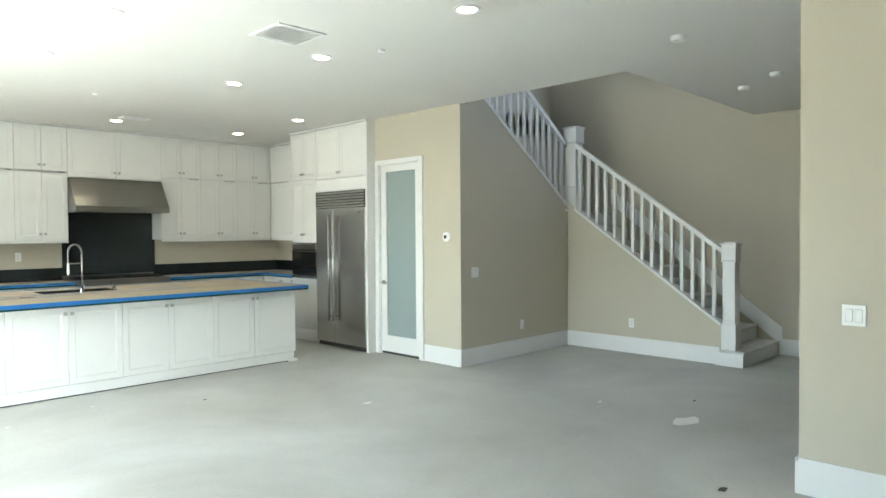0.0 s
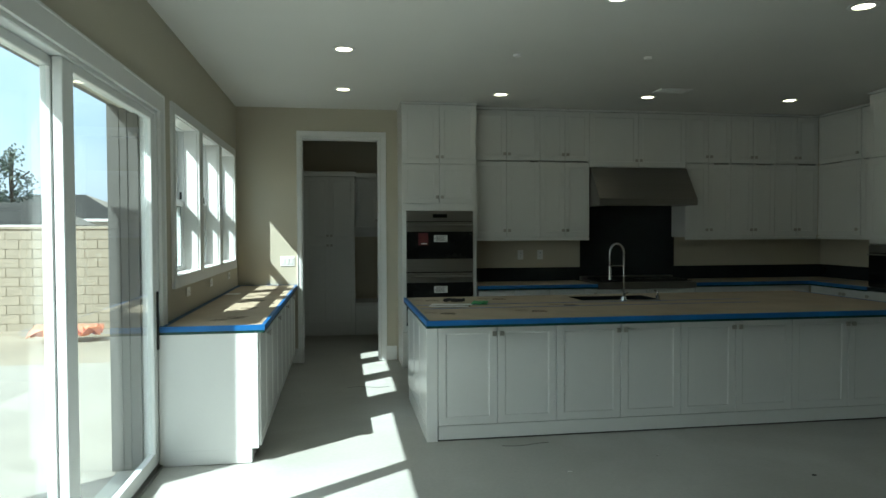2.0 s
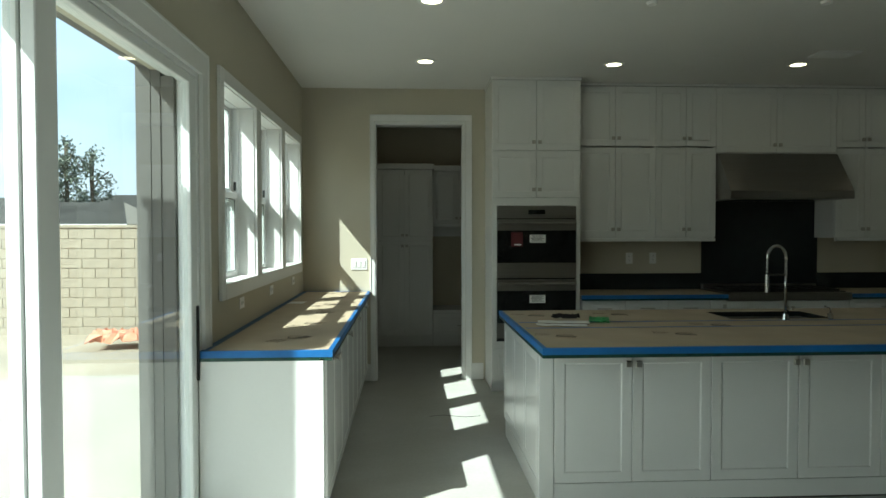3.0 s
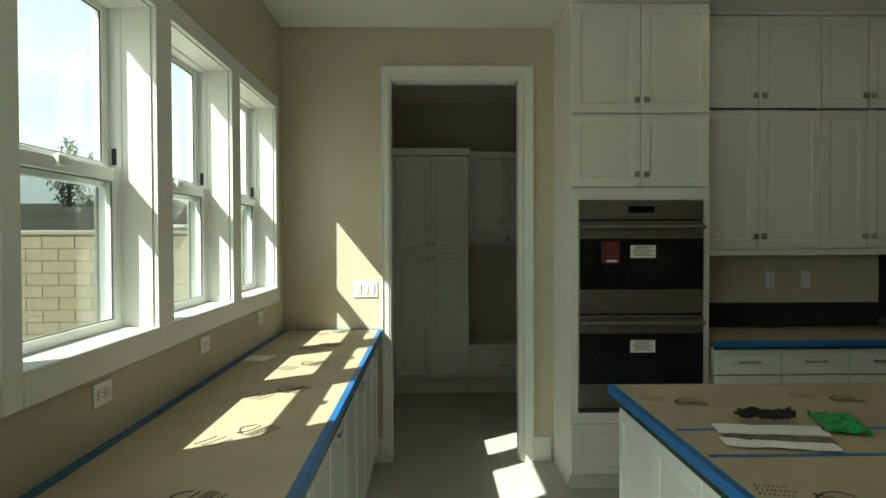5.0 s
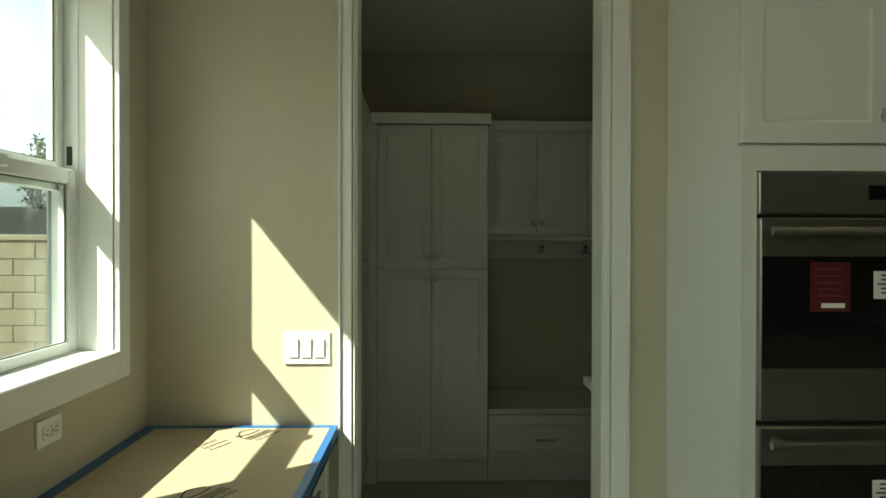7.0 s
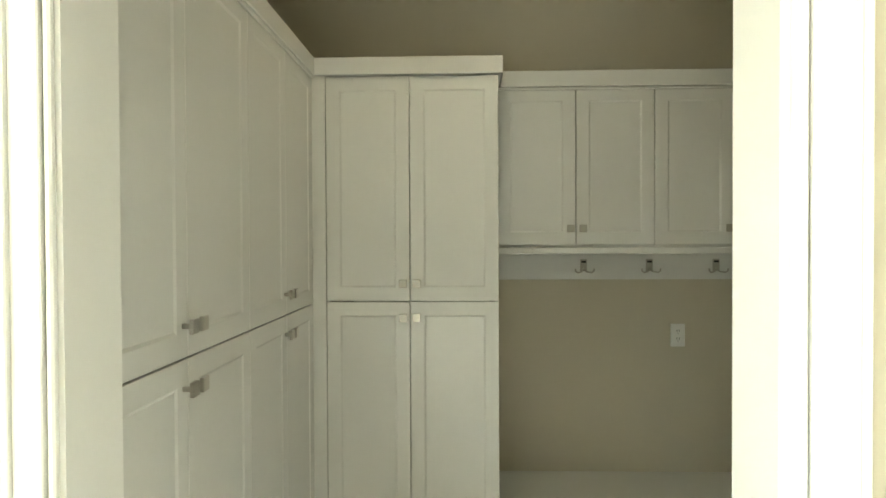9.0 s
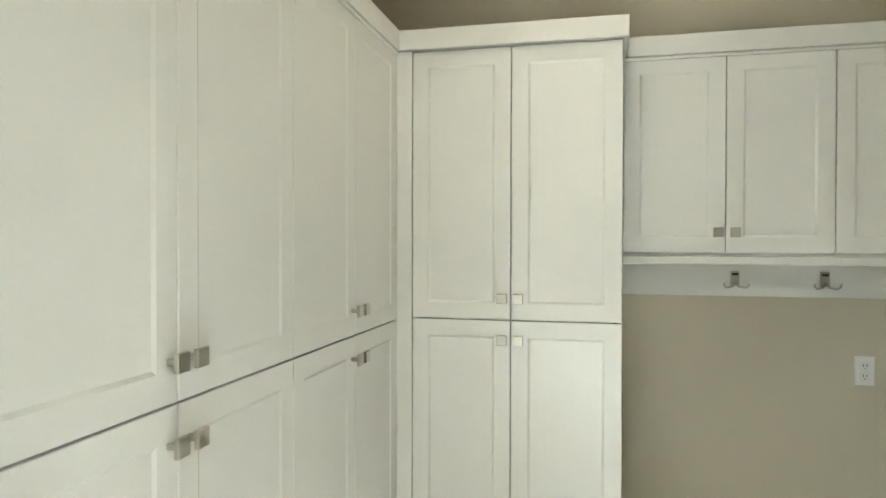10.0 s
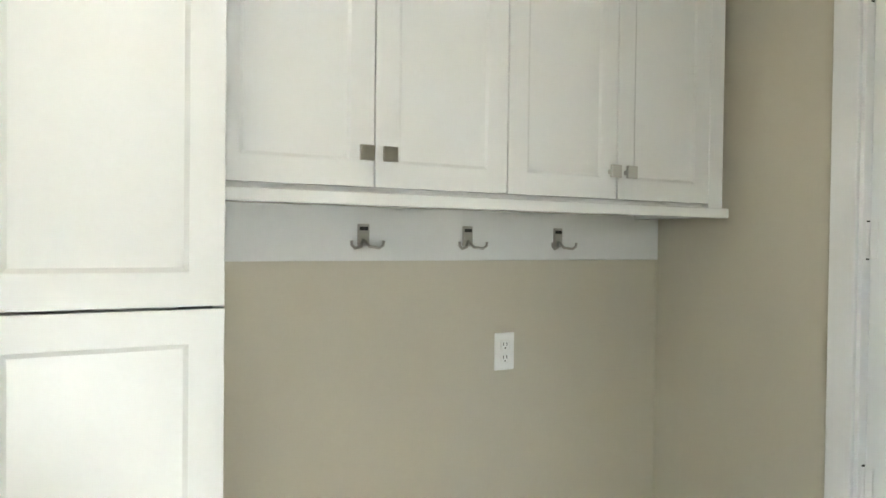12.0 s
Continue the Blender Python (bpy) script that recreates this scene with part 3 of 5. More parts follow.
crown("trim_light_rail", [(2.69, 4.098, UY - 0.008, UY + 0.02, 1.43, 1.4615), (5.333, 7.10, UY - 0.008, UY + 0.02, 1.43, 1.4615), (RX - 0.008, RX + 0.02, -1.69, UY - 0.01, 1.43, 1.4615)], "white light rail under the upper cabinets")

# range hood
hood = thing("range_hood", pose(4.108, -0.36, 1.84), "wide sloped stainless steel range hood over the rangetop", "range hood")
HW = 1.214
prof = [(0.35, 0.0), (-0.29, 0.0), (-0.295, 0.01), (-0.295, 0.075), (-0.285, 0.085), (-0.03, 0.455), (0.35, 0.455)]
part("canopy", turned(prism(prof, 0, HW), Matrix.Rotation(radians(90), 4, "Z") @ Matrix.Diagonal((1, -1, 1, 1))), STEEL_H, hood)
part("filter", boxes(*[(0.1 + 0.26 * k, 0.34 + 0.26 * k, -0.24, 0.2, -0.006, 0.001) for k in range(4)]), STEEL, hood, "steel grease filter")

# splash of black stone, rangetop, counters
solid("stone_splashback", box(4.115, 5.365, -0.014, -0.001, 0.925, 2.295), STONE, "tall glossy black stone splash panel behind the rangetop", "backsplash")
for nm, r in (("stone_upstand", (2.683, 4.114, -0.02, -0.001, 0.926, 1.092)), ("stone_upstand", (5.366, 7.428, -0.02, -0.001, 0.926, 1.092)), ("stone_upstand", (7.429, 7.449, -1.7, -0.001, 0.926, 1.092))):
    solid(nm, box(*r, bevel=0.002), STONE, "low black stone backsplash strip along the counter", "backsplash", "backsplash strips")
BASE = WHITE % "base"
for k, x0 in enumerate((2.70, 3.115, 3.53)):
    cabinet("base_cabinet", pose(x0, -0.60, 0), 0.413, 0.59, 0, 0.884, [("drawer", 0, 0.413, 0.715, 0.878, "p"), ("door", 0, 0.413, 0.11, 0.71, "rt" if k % 2 == 0 else "lt")], "white shaker base cabinet with a drawer and door", G, 0.1)
cabinet("base_filler_cabinet", pose(3.945, -0.60, 0), 0.155, 0.59, 0, 0.884, [("door", 0, 0.155, 0.11, 0.878, "rt")], "narrow white shaker base cabinet", G, 0.1)
rt = thing("rangetop", pose(4.105, -0.64, 0.79), "stainless gas rangetop set into the counter", "rangetop")
part("body", box(0, 1.22, 0, 0.63, 0.075, 0.15, 0.004), STEEL_H, rt)
part("back_guard", box(0, 1.22, 0.57, 0.63, 0.15, 0.19, 0.003), STEEL_H, rt)
part("cooking_surface", box(0.03, 1.19, 0.05, 0.55, 0.15, 0.158, 0.002), BLACK, rt, "black burner surface")
for k in range(4):
    x = 0.06 + 0.275 * k
    g = boxes(*[(x, x + 0.26, 0.08 + 0.105 * i, 0.092 + 0.105 * i, 0.158, 0.178) for i in range(5)], *[(x + 0.124 * i, x + 0.012 + 0.124 * i, 0.08, 0.512, 0.158, 0.176) for i in range(3)])
    part("grate", g, BLACK, rt, "black cast iron grate")
cabinet("range_base_cabinet", pose(4.10, -0.60, 0), 1.228, 0.59, 0, 0.862, pair(0, 1.228, 0.11, 0.858, "t"), BASE, G, 0.1)
for x0, x1 in ((5.33, 6.08), (6.08, 6.83)):
    cabinet("base_cabinet", pose(x0, -0.60, 0), x1 - x0 - 0.002, 0.59, 0, 0.884, [("drawer", 0, x1 - x0 - 0.002, 0.715, 0.878, "p")] + pair(0, x1 - x0 - 0.002, 0.11, 0.71, "t"), "white shaker base cabinet with a drawer over doors", G, 0.1)
cabinet("corner_base_cabinet", pose(6.83, -0.6005, 0, 0, 0, -90), 1.095, 0.61, 0, 0.884, pair(0.03, 1.095, 0.11, 0.878, "t"), BASE, G, 0.1)


def covered(name, x0, x1, y0, y1, edges, label, z=0.885, cut=None, wide=""):
    """A stone counter wrapped in brown paper with blue tape on its edges. edges: w e s n faces that are taped."""
    t = thing(name, pose(x0, y0, z), label, "countertop")
    w, d = x1 - x0, y1 - y0
    if cut:
        a, b, c, e = cut[0] - x0, cut[1] - x0, cut[2] - y0, cut[3] - y0
        ring = [(0, w, 0, c), (0, w, e, d), (0, a, c, e), (b, w, c, e)]
    else:
        ring = [(0, w, 0, d)]
    part("slab", boxes(*[(*r, 0, 0.036) for r in ring]), STONE, t)
    part("paper_cover", boxes(*[(*r, 0.0362, 0.039) for r in ring]), KRAFT, t, "brown kraft protection paper")
    for k in edges:
        tw = 0.036 if k in wide else 0.022
        r = {"w": (-0.003, 0.0, -0.003, d + 0.003, 0.006, 0.041), "e": (w, w + 0.003, -0.003, d + 0.003, 0.006, 0.041), "s": (0, w, -0.003, 0.0, 0.006, 0.041), "n": (0, w, d, d + 0.003, 0.006, 0.041)}[k]
        part("edge_tape", box(*r), TAPE, t, "blue masking tape")
        r = {"w": (-0.001, tw, 0, d, 0.0392, 0.0405), "e": (w - tw, w + 0.001, 0, d, 0.0392, 0.0405), "s": (0, w, -0.001, tw, 0.0393, 0.0407), "n": (0, w, d - tw, d + 0.001, 0.0393, 0.0407)}[k]
        part("top_tape", box(*r), DUSTY_TAPE if k in wide else TAPE, t, "dusty blue masking tape" if k in wide else "blue masking tape")
        r = {"w": (-0.002, 0.0, 0, d, -0.012, 0.006), "e": (w, w + 0.002, 0, d, -0.012, 0.006), "s": (0, w, -0.002, 0, -0.012, 0.006), "n": (0, w, d, d + 0.002, -0.012, 0.006)}[k]
        part("film_edge", box(*r), FILM, t, "dark green plastic film edge")
    return t


covered("kitchen_countertop", 2.683, 4.102, -0.635, -0.021, "s", "black stone counter covered with brown paper and blue tape")
covered("corner_countertop", 5.328, 7.427, -0.635, -0.021, "s", "black stone corner counter covered with brown paper and blue tape")
covered("side_countertop", 6.79, 7.427, -1.70, -0.640, "w", "black stone side counter covered with brown paper and blue tape")

# microwave stack beside the refrigerator
FX = 6.65
mc = thing("microwave_cabinet", pose(FX, -1.705, 0, 0, 0, -90), "tall white cabinet around a built-in microwave", "cabinet", G)
MW = 0.63
part("body", boxes((0, MW, 0.022, 0.79, 1.40, 2.957), (0, MW, 0.022, 0.79, 0.1, 0.9), (0, 0.015, 0.022, 0.79, 0.94, 1.40), (MW - 0.015, MW, 0.022, 0.79, 0.94, 1.40), (0.015, MW - 0.015, 0.7, 0.79, 0.94, 1.40)), CABINET, mc)
part("shelf", box(0, MW, 0.0, 0.79, 0.9, 0.94, 0.002), STONE, mc, "black stone shelf")
part("toe_kick", box(0, MW, 0.06, 0.79, 0.005, 0.1), CABINET, mc)
for nm, a, b, p, q, k in pair(0, MW, 2.293, 2.953) + pair(0, MW, 1.445, 2.285) + [("door", 0, MW, 0.11, 0.896, "lt")]:
    f = part(nm, shaker(b - a, q - p), CABINET, mc)
    f.location = (a, 0, p)
    h = part("knob", KNOB, NICKEL, f, "square satin nickel knob")
    h.location = (0.028 if k[0] == "l" else b - a - 0.028, 0, 0.075 if k[1] == "b" else q - p - 0.055)
mw = thing("microwave_oven", pose(FX + 0.005, -1.722, 0.942, 0, 0, -90), "built-in microwave with black glass front and steel band", "microwave")
part("body", box(0.0, 0.596, 0.01, 0.5, 0, 0.44), BLACK, mw)
part("front_glass", box(0, 0.596, -0.006, 0.01, 0.01, 0.36, 0.003), BLACK_GLASS, mw)
part("top_band", box(0, 0.596, -0.008, 0.01, 0.363, 0.44, 0.003), STEEL_H, mw, "stainless control band")
part("handle", box(0.01, 0.586, -0.036, -0.006, 0.335, 0.352, 0.004), STEEL_H, mw)
fridge_top = cabinet("fridge_top_cabinet", pose(FX, -2.338, 0, 0, 0, -90), 1.076, 0.79, 2.10, 2.957, pair(0, 1.076, 2.27, 2.953), WHITE % "over-refrigerator", G)
part("valance", box(0, 1.076, 0.002, 0.022, 2.102, 2.266), CABINET, fridge_top)
solid("fridge_end_panel", box(FX - 0.004, 7.44, -3.454, -3.416, 0.0, 2.957, 0.002), CABINET, "tall white end panel beside the refrigerator", "panel")
crown("trim_crown_fridge", [(FX - 0.014, 7.44, -3.4545, -1.695, 2.9575, H - 0.002)])

# refrigerator
fr = thing("refrigerator", pose(FX - 0.012, -2.342, 0, 0, 0, -90), "wide built-in stainless steel refrigerator with tall bar handles", "refrigerator")
RW = 1.066
part("body", box(0.004, RW - 0.004, 0.05, 0.72, 0.06, 2.095), STEEL, fr)
part("toe_grille", box(0.01, RW - 0.01, 0.03, 0.6, 0.004, 0.055), BLACK, fr, "black toe grille")
split = 0.405
for a, b in ((0.0, split - 0.003), (split + 0.003, RW)):
    part("door", box(a, b, 0.0, 0.05, 0.06, 1.868, 0.005), STEEL, fr)
for x in (split - 0.045, split + 0.045):
    h = tube([(x, -0.055, 0.36), (x, -0.055, 1.78)], 0.013, 12)
    for z in (0.42, 1.72):
        disc(h, x, -0.027, z, 0.009, 0.055, 10, "y")
    part("handle", h, STEEL, fr, "long round steel bar handle")
gr = part("vent_grille", boxes((0, RW, 0.04, 0.05, 1.873, 2.095), (0, 0.012, 0, 0.04, 1.873, 2.095), (RW - 0.012, RW, 0, 0.04, 1.873, 2.095)), BLACK, fr, "dark recess of the louvred grille")
for k in range(6):
    z = 1.878 + 0.0362 * k
    part("louvre", turned(box(0.012, RW - 0.012, 0.0, 0.036, 0, 0.026, 0.003), Matrix.Translation((0, 0, z)) @ Matrix.Rotation(radians(-8), 4, "X")), STEEL, gr)
part("badge", box(RW - 0.14, RW - 0.07, -0.002, 0.0, 1.80, 1.815), BLACK, fr, "small dark badge")

# pantry door with frosted glass
pd = thing("door_pantry", pose(PX + 0.02, PY1, 0, 0, 0, -90), "white pantry door with one tall frosted glass pane, closed", "door", "", "structure")
DW = PY1 - PY0
part("stile", box(0.014, 0.112, 0, 0.04, 0.03, PZ - 0.014, 0.002), TRIM, pd)
part("stile", box(DW - 0.095, DW - 0.014, 0, 0.04, 0.03, PZ - 0.014, 0.002), TRIM, pd)
part("rail", box(0.112, DW - 0.095, 0, 0.04, 2.30, PZ - 0.014, 0.002), TRIM, pd)
part("rail", box(0.112, DW - 0.095, 0, 0.04, 0.03, 0.235, 0.002), TRIM, pd)
part("pane", box(0.112, DW - 0.095, 0.016, 0.024, 0.235, 2.30), FROST, pd, "frosted greenish glass pane")
# near-black box fills the opening, shade as colour
part("floor_shade_strip", box(0.014, DW - 0.014, 0.004, 0.036, 0.001, 0.0285), GAP, pd, "dark strip painting the shade under the door")
lever = disc(bmesh.new(), 0.062, -0.005, 0.905, 0.03, 0.012, 20, "y")
disc(lever, 0.062, -0.028, 0.905, 0.01, 0.05, 12, "y")
bx(lever, 0.05, 0.17, -0.058, -0.044, 0.896, 0.914, 0.003)
part("door_handle", lever, NICKEL, pd, "satin nickel lever handle")
casing("trim_pantry", boxes((PX - 0.02, PX, PY1 - 0.006, PY1 + 0.062, 0, PZ + 0.05), (PX - 0.02, PX, PY0 - 0.068, PY0 + 0.006, 0, PZ + 0.05), (PX - 0.022, PX, PY0 + 0.006, PY1 - 0.006, PZ - 0.006, PZ + 0.05), bevel=0.002))
casing("trim_pantry_jamb", boxes((PX + 0.001, PX + 0.129, PY1 - 0.012, PY1, 0, PZ), (PX + 0.001, PX + 0.129, PY0, PY0 + 0.012, 0, PZ), (PX + 0.001, PX + 0.129, PY0 + 0.012, PY1 - 0.012, PZ - 0.012, PZ)))
th = thing("thermostat", pose(PX, -4.725, 1.482), "small round white wall thermostat with black dial", "thermostat")
part("plate", disc(bmesh.new(), -0.008, 0, 0, 0.055, 0.016, 28, "x"), PLASTIC, th)
part("dial", disc(bmesh.new(), -0.022, 0, 0, 0.034, 0.014, 24, "x"), PLASTIC, th)
part("dial_face", disc(bmesh.new(), -0.030, 0, 0, 0.022, 0.004, 24, "x"), BLACK, th, "black dial face")

# ---------------------------------------------------------------- island
IX0, IX1, IY0, IY1 = 1.775, 5.755, -3.162, -1.80
isl = thing("kitchen_island", pose(IX0, IY0, 0), "long white shaker kitchen island on a toe board", "island")
IW, ID = IX1 - IX0, IY1 - IY0
part("body", boxes((0.012, IW - 0.001, 0.022, 0.96, 0.112, 0.884), (0.012, 1.45, 0.96, ID - 0.022, 0.112, 0.884), (2.29, IW - 0.001, 0.96, ID - 0.022, 0.112, 0.884), (1.45, 2.29, 0.96, ID - 0.022, 0.112, 0.55)), CABINET, isl)
part("toe_board", boxes((0.085, IW - 0.02, 0.008, 0.04, 0.012, 0.112), (0.085, IW - 0.1, ID - 0.1, ID - 0.08, 0.012, 0.112), (IW - 0.04, IW - 0.02, 0.04, ID - 0.1, 0.012, 0.112)), CABINET, isl)
# shade below the toe board, painted as a thin dark box
part("floor_shade_strip", box(0.084, IW - 0.03, 0.0105, 0.03, 0.0005, 0.0118), GAP, isl, "dark strip painting the shade under the toe board")
part("corner_post", box(0, 0.082, 0, 0.08, 0, 0.884, 0.002), CABINET, isl)
part("end_base", boxes((0.0, 0.02, 0.08, ID - 0.08, 0.0, 0.112)), CABINET, isl)
ed = (0.085, 0.53, 0.985, 1.495, 1.985, 2.445, 2.935, 3.435, IW)
for k in range(8):
    f = part("door", shaker(ed[k + 1] - ed[k], 0.735), CABINET, isl)
    f.location = (ed[k], 0, 0.116)
    h = part("knob", KNOB, NICKEL, f, "square satin nickel knob")
    h.location = (ed[k + 1] - ed[k] - 0.028 if k % 2 == 0 else 0.028, 0, 0.735 - 0.06)
for k in range(3):
    y0 = 0.082 + k * (ID - 0.1) / 3
    f = part("end_panel", turned(shaker((ID - 0.1) / 3, 0.735), Matrix.Rotation(radians(-90), 4, "Z")), CABINET, isl)
    f.location = (0, y0 + (ID - 0.1) / 3, 0.116)
part("foot_block", boxes((IW - 0.1, IW + 0.012, -0.02, 0.03, 0.0, 0.028)), PAPER, isl, "loose shim under the island corner")
for k in range(4):
    x0 = 0.02 + k * (IW - 0.04) / 4
    f = part("door", turned(shaker((IW - 0.04) / 4, 0.76), Matrix.Rotation(radians(180), 4, "Z")), CABINET, isl)
    f.location = (x0 + (IW - 0.04) / 4, ID, 0.116)
SINK = (3.28, 4.02, -2.34, -1.93)
it = covered("island_countertop", 1.745, 5.77, -3.42, -1.765, "wes", "long island counter covered with brown paper and blue tape", cut=SINK)
for y in (0.72, 0.98):
    part("paper_seam_tape", box(0.04, 3.0, y, y + 0.022, 0.0392, 0.0403), TAPE, it, "thin blue tape over a paper seam")
sk = thing("sink", pose(3.65, -2.135, 0.70), "undermount stainless steel kitchen sink", "sink")
part("basin", boxes((-0.375, 0.375, -0.21, 0.21, 0, 0.006), (-0.375, -0.369, -0.21, 0.21, 0.006, 0.184), (0.369, 0.375, -0.21, 0.21, 0.006, 0.184), (-0.369, 0.369, -0.21, -0.204, 0.006, 0.184), (-0.369, 0.369, 0.204, 0.21, 0.006, 0.184)), STEEL_H, sk)
part("drain", disc(bmesh.new(), 0, 0.05, 0.008, 0.045, 0.004, 20), CHROME, sk)
fc = thing("kitchen_faucet", pose(3.63, -2.40, 0.925), "tall chrome spring pull-down kitchen faucet", "faucet")
part("base", disc(bmesh.new(), 0, 0, 0.02, 0.027, 0.04, 20, r2=0.02), CHROME, fc)
part("riser", tube([(0, 0, 0.03), (0, 0, 0.42)], 0.009), CHROME, fc)
arc = [(-0.065 + 0.065 * math.cos(a), 0.0, 0.42 + 0.085 * math.sin(a)) for a in [math.pi * k / 16 for k in range(17)]] + [(-0.13, 0, 0.36), (-0.13, 0, 0.30)]
part("hose", tube(arc, 0.006), CHROME, fc)
coil = bmesh.new()
for k in range(len(arc) * 2 - 2):
    p, q = Vector(arc[k // 2]), Vector(arc[k // 2 + 1])
    c = p.lerp(q, 0.5 * (k % 2))
    d = (q - p).to_track_quat("Z", "Y").to_matrix().to_4x4()
    bmesh.ops.create_cone(coil, cap_ends=True, segments=12, radius1=0.0105, radius2=0.0105, depth=0.005, matrix=Matrix.Translation(c) @ d)
part("spring", coil, CHROME, fc, "chrome spring coil")
part("spray_head", disc(bmesh.new(), -0.13, 0, 0.25, 0.017, 0.12, 18, r2=0.013), CHROME, fc)
part("holder_arm", box(-0.13, 0, -0.006, 0.006, 0.30, 0.314, 0.002), CHROME, fc)
part("lever", tube([(0, -0.02, 0.06), (0.0, -0.085, 0.08)], 0.006), CHROME, fc)
sd = thing("soap_dispenser", pose(3.95, -2.40, 0.925), "short chrome soap dispenser beside the faucet", "soap dispenser")
part("base", disc(bmesh.new(), 0, 0, 0.02, 0.018, 0.04, 16), CHROME, sd)
part("spout", tube([(0, 0, 0.04), (0, 0, 0.075), (0, 0.06, 0.08)], 0.007), CHROME, sd)


def sheet(name, w, d, z, mat, label, category, m, amp=0.006, n=9, seed=1, thick=0.002):
    """A crumpled sheet."""
    rnd = random.Random(seed)
    bm = bmesh.new()
    vs = [[None] * (n + 1) for _ in range(n + 1)]
    for i in range(n + 1):
        for j in range(n + 1):
            e = 0.08 * (rnd.random() - 0.5)
            vs[i][j] = bm.verts.new(((i / n - 0.5 + e * (j in (0, n))) * w, (j / n - 0.5 + e * (i in (0, n))) * d, z + amp * rnd.random() + amp * 0.5))
    for i in range(n):
        for j in range(n):
            bm.faces.new((vs[i][j], vs[i + 1][j], vs[i + 1][j + 1], vs[i][j + 1]))
    r = bmesh.ops.extrude_face_region(bm, geom=bm.faces[:])
    bmesh.ops.translate(bm, vec=(0, 0, thick), verts=[v for v in r["geom"] if isinstance(v, bmesh.types.BMVert)])
    ob = solid(name, bm, mat, label, category)
    ob.matrix_world = m
    return ob


ZC = 0.925
sheet("instruction_sheet", 0.34, 0.10, 0, PAPER, "long white paper strip with a grey band on the island", "paper", pose(2.08, -2.455, ZC, 0, 0, -7), 0.004, 8, 3)
sheet("torn_paper", 0.32, 0.07, 0, PAPER, "torn white paper strip lying on the island", "paper", pose(2.03, -2.615, ZC, 0, 0, -12), 0.006, 9, 5)
sheet("torn_cardboard", 0.32, 0.06, 0, CARD, "dark torn cardboard strip between the white papers", "paper", pose(2.06, -2.548, ZC, 0, 0, -9), 0.003, 8, 6)
sheet("black_glove", 0.18, 0.055, 0, CLOTH, "crumpled black cloth glove on the island", "glove", pose(2.12, -2.35, ZC, 0, 0, -4), 0.026, 8, 8, 0.01)
sheet("green_bag", 0.13, 0.24, 0, GREEN, "small flat green plastic bag on the island", "bag", pose(2.335, -2.40, ZC, 0, 0, -16), 0.010, 8, 11, 0.003)


def print_marks(m, s=1.0, seed=1, label="printed company mark on the kraft paper"):
    """A printed mark: three short lines of small strokes, a loop, three long ruled lines and a line of figures."""
    bm = bmesh.new()
    rnd = random.Random(seed)

    def stroke(x0, y0, x1, y1, w):
        d = Vector((x1 - x0, y1 - y0, 0))
        bmesh.ops.create_cube(bm, size=1, matrix=Matrix.LocRotScale(Vector(((x0 + x1) / 2 * s, (y0 + y1) / 2 * s, 0.0003)), Euler((0, 0, math.atan2(d.y, d.x))), (d.length * s, 1.5 * w * s, 0.0006)))

    for k in range(3):
        x = -0.13
        y = 0.045 - 0.034 * k
        for i in range(8 + k % 2):
            h = 0.020 if i == 0 else 0.012
            stroke(x, y, x + 0.003 * rnd.random(), y + h, 0.0028)
            if i % 3 != 1:
                stroke(x, y + h * rnd.choice((0.1, 0.5, 0.95)), x + 0.006, y + h * rnd.choice((0.1, 0.5, 0.95)), 0.0022)
            x += 0.0125
    for k in range(3):
        stroke(0.01, -0.030 - 0.013 * k, 0.15, -0.030 - 0.013 * k, 0.0034)
    loop = [(0.085 + 0.045 * math.cos(a) - 0.012 * math.sin(2 * a), 0.018 + 0.026 * math.sin(a)) for a in [2 * math.pi * i / 18 for i in range(17)]]
    for p, q in zip(loop, loop[1:]):
        stroke(*p, *q, 0.004)
    stroke(0.015, -0.018, 0.04, 0.012, 0.004)
    stroke(0.02, 0.005, 0.032, 0.012, 0.012)
    x = 0.02
    for i in range(10):
        stroke(x, -0.088, x + 0.002, -0.074, 0.0028)
        stroke(x, -0.074 - 0.013 * (i % 2), x + 0.006, -0.074 - 0.013 * (i % 2), 0.0024)
        x += 0.0125 + 0.004 * (i in (2, 5))
    ob = solid("paper_print", bm, KRAFT_INK, label, "print", "printed marks on the paper")
    ob.matrix_world = m
    return ob


# ---------------------------------------------------------------- counter under the windows
covered("window_counter", -0.012, 0.656, -3.40, -0.016, "ewsn", "long counter under the windows covered with brown paper and blue tape", wide="w")
L = 3.38 / 4
for k in range(4):
    cabinet("window_base_cabinet", pose(0.628, -3.385 + k * L, 0, 0, 0, 90), L - 0.001, 0.64, 0, 0.884, pair(0.002, L - 0.002, 0.11, 0.878, "t"), BASE, "cabinets under the windows", 0.1)
ep = thing("counter_end_panel", pose(0, -3.3935, 0), "plain white end panel of the window cabinets", "panel")
part("panel", box(-0.016, 0.590, -0.0075, 0.0075, 0.1, 0.884, 0.001), CABINET, ep)
part("edge_stile", box(0.5905, 0.612, -0.0085, 0.0075, 0.1, 0.884, 0.001), CABINET, ep)
part("toe_board", box(-0.016, 0.567, -0.0075, 0.0075, 0.006, 0.0998), CABINET, ep)
for k, (x, y) in enumerate(((0.36, -3.02), (0.365, -2.44), (0.36, -1.86), (0.35, -1.29), (0.35, -0.72), (0.34, -0.17))):
    print_marks(pose(x, y, ZC, 0, 0, 64), 0.92, 3 + k)
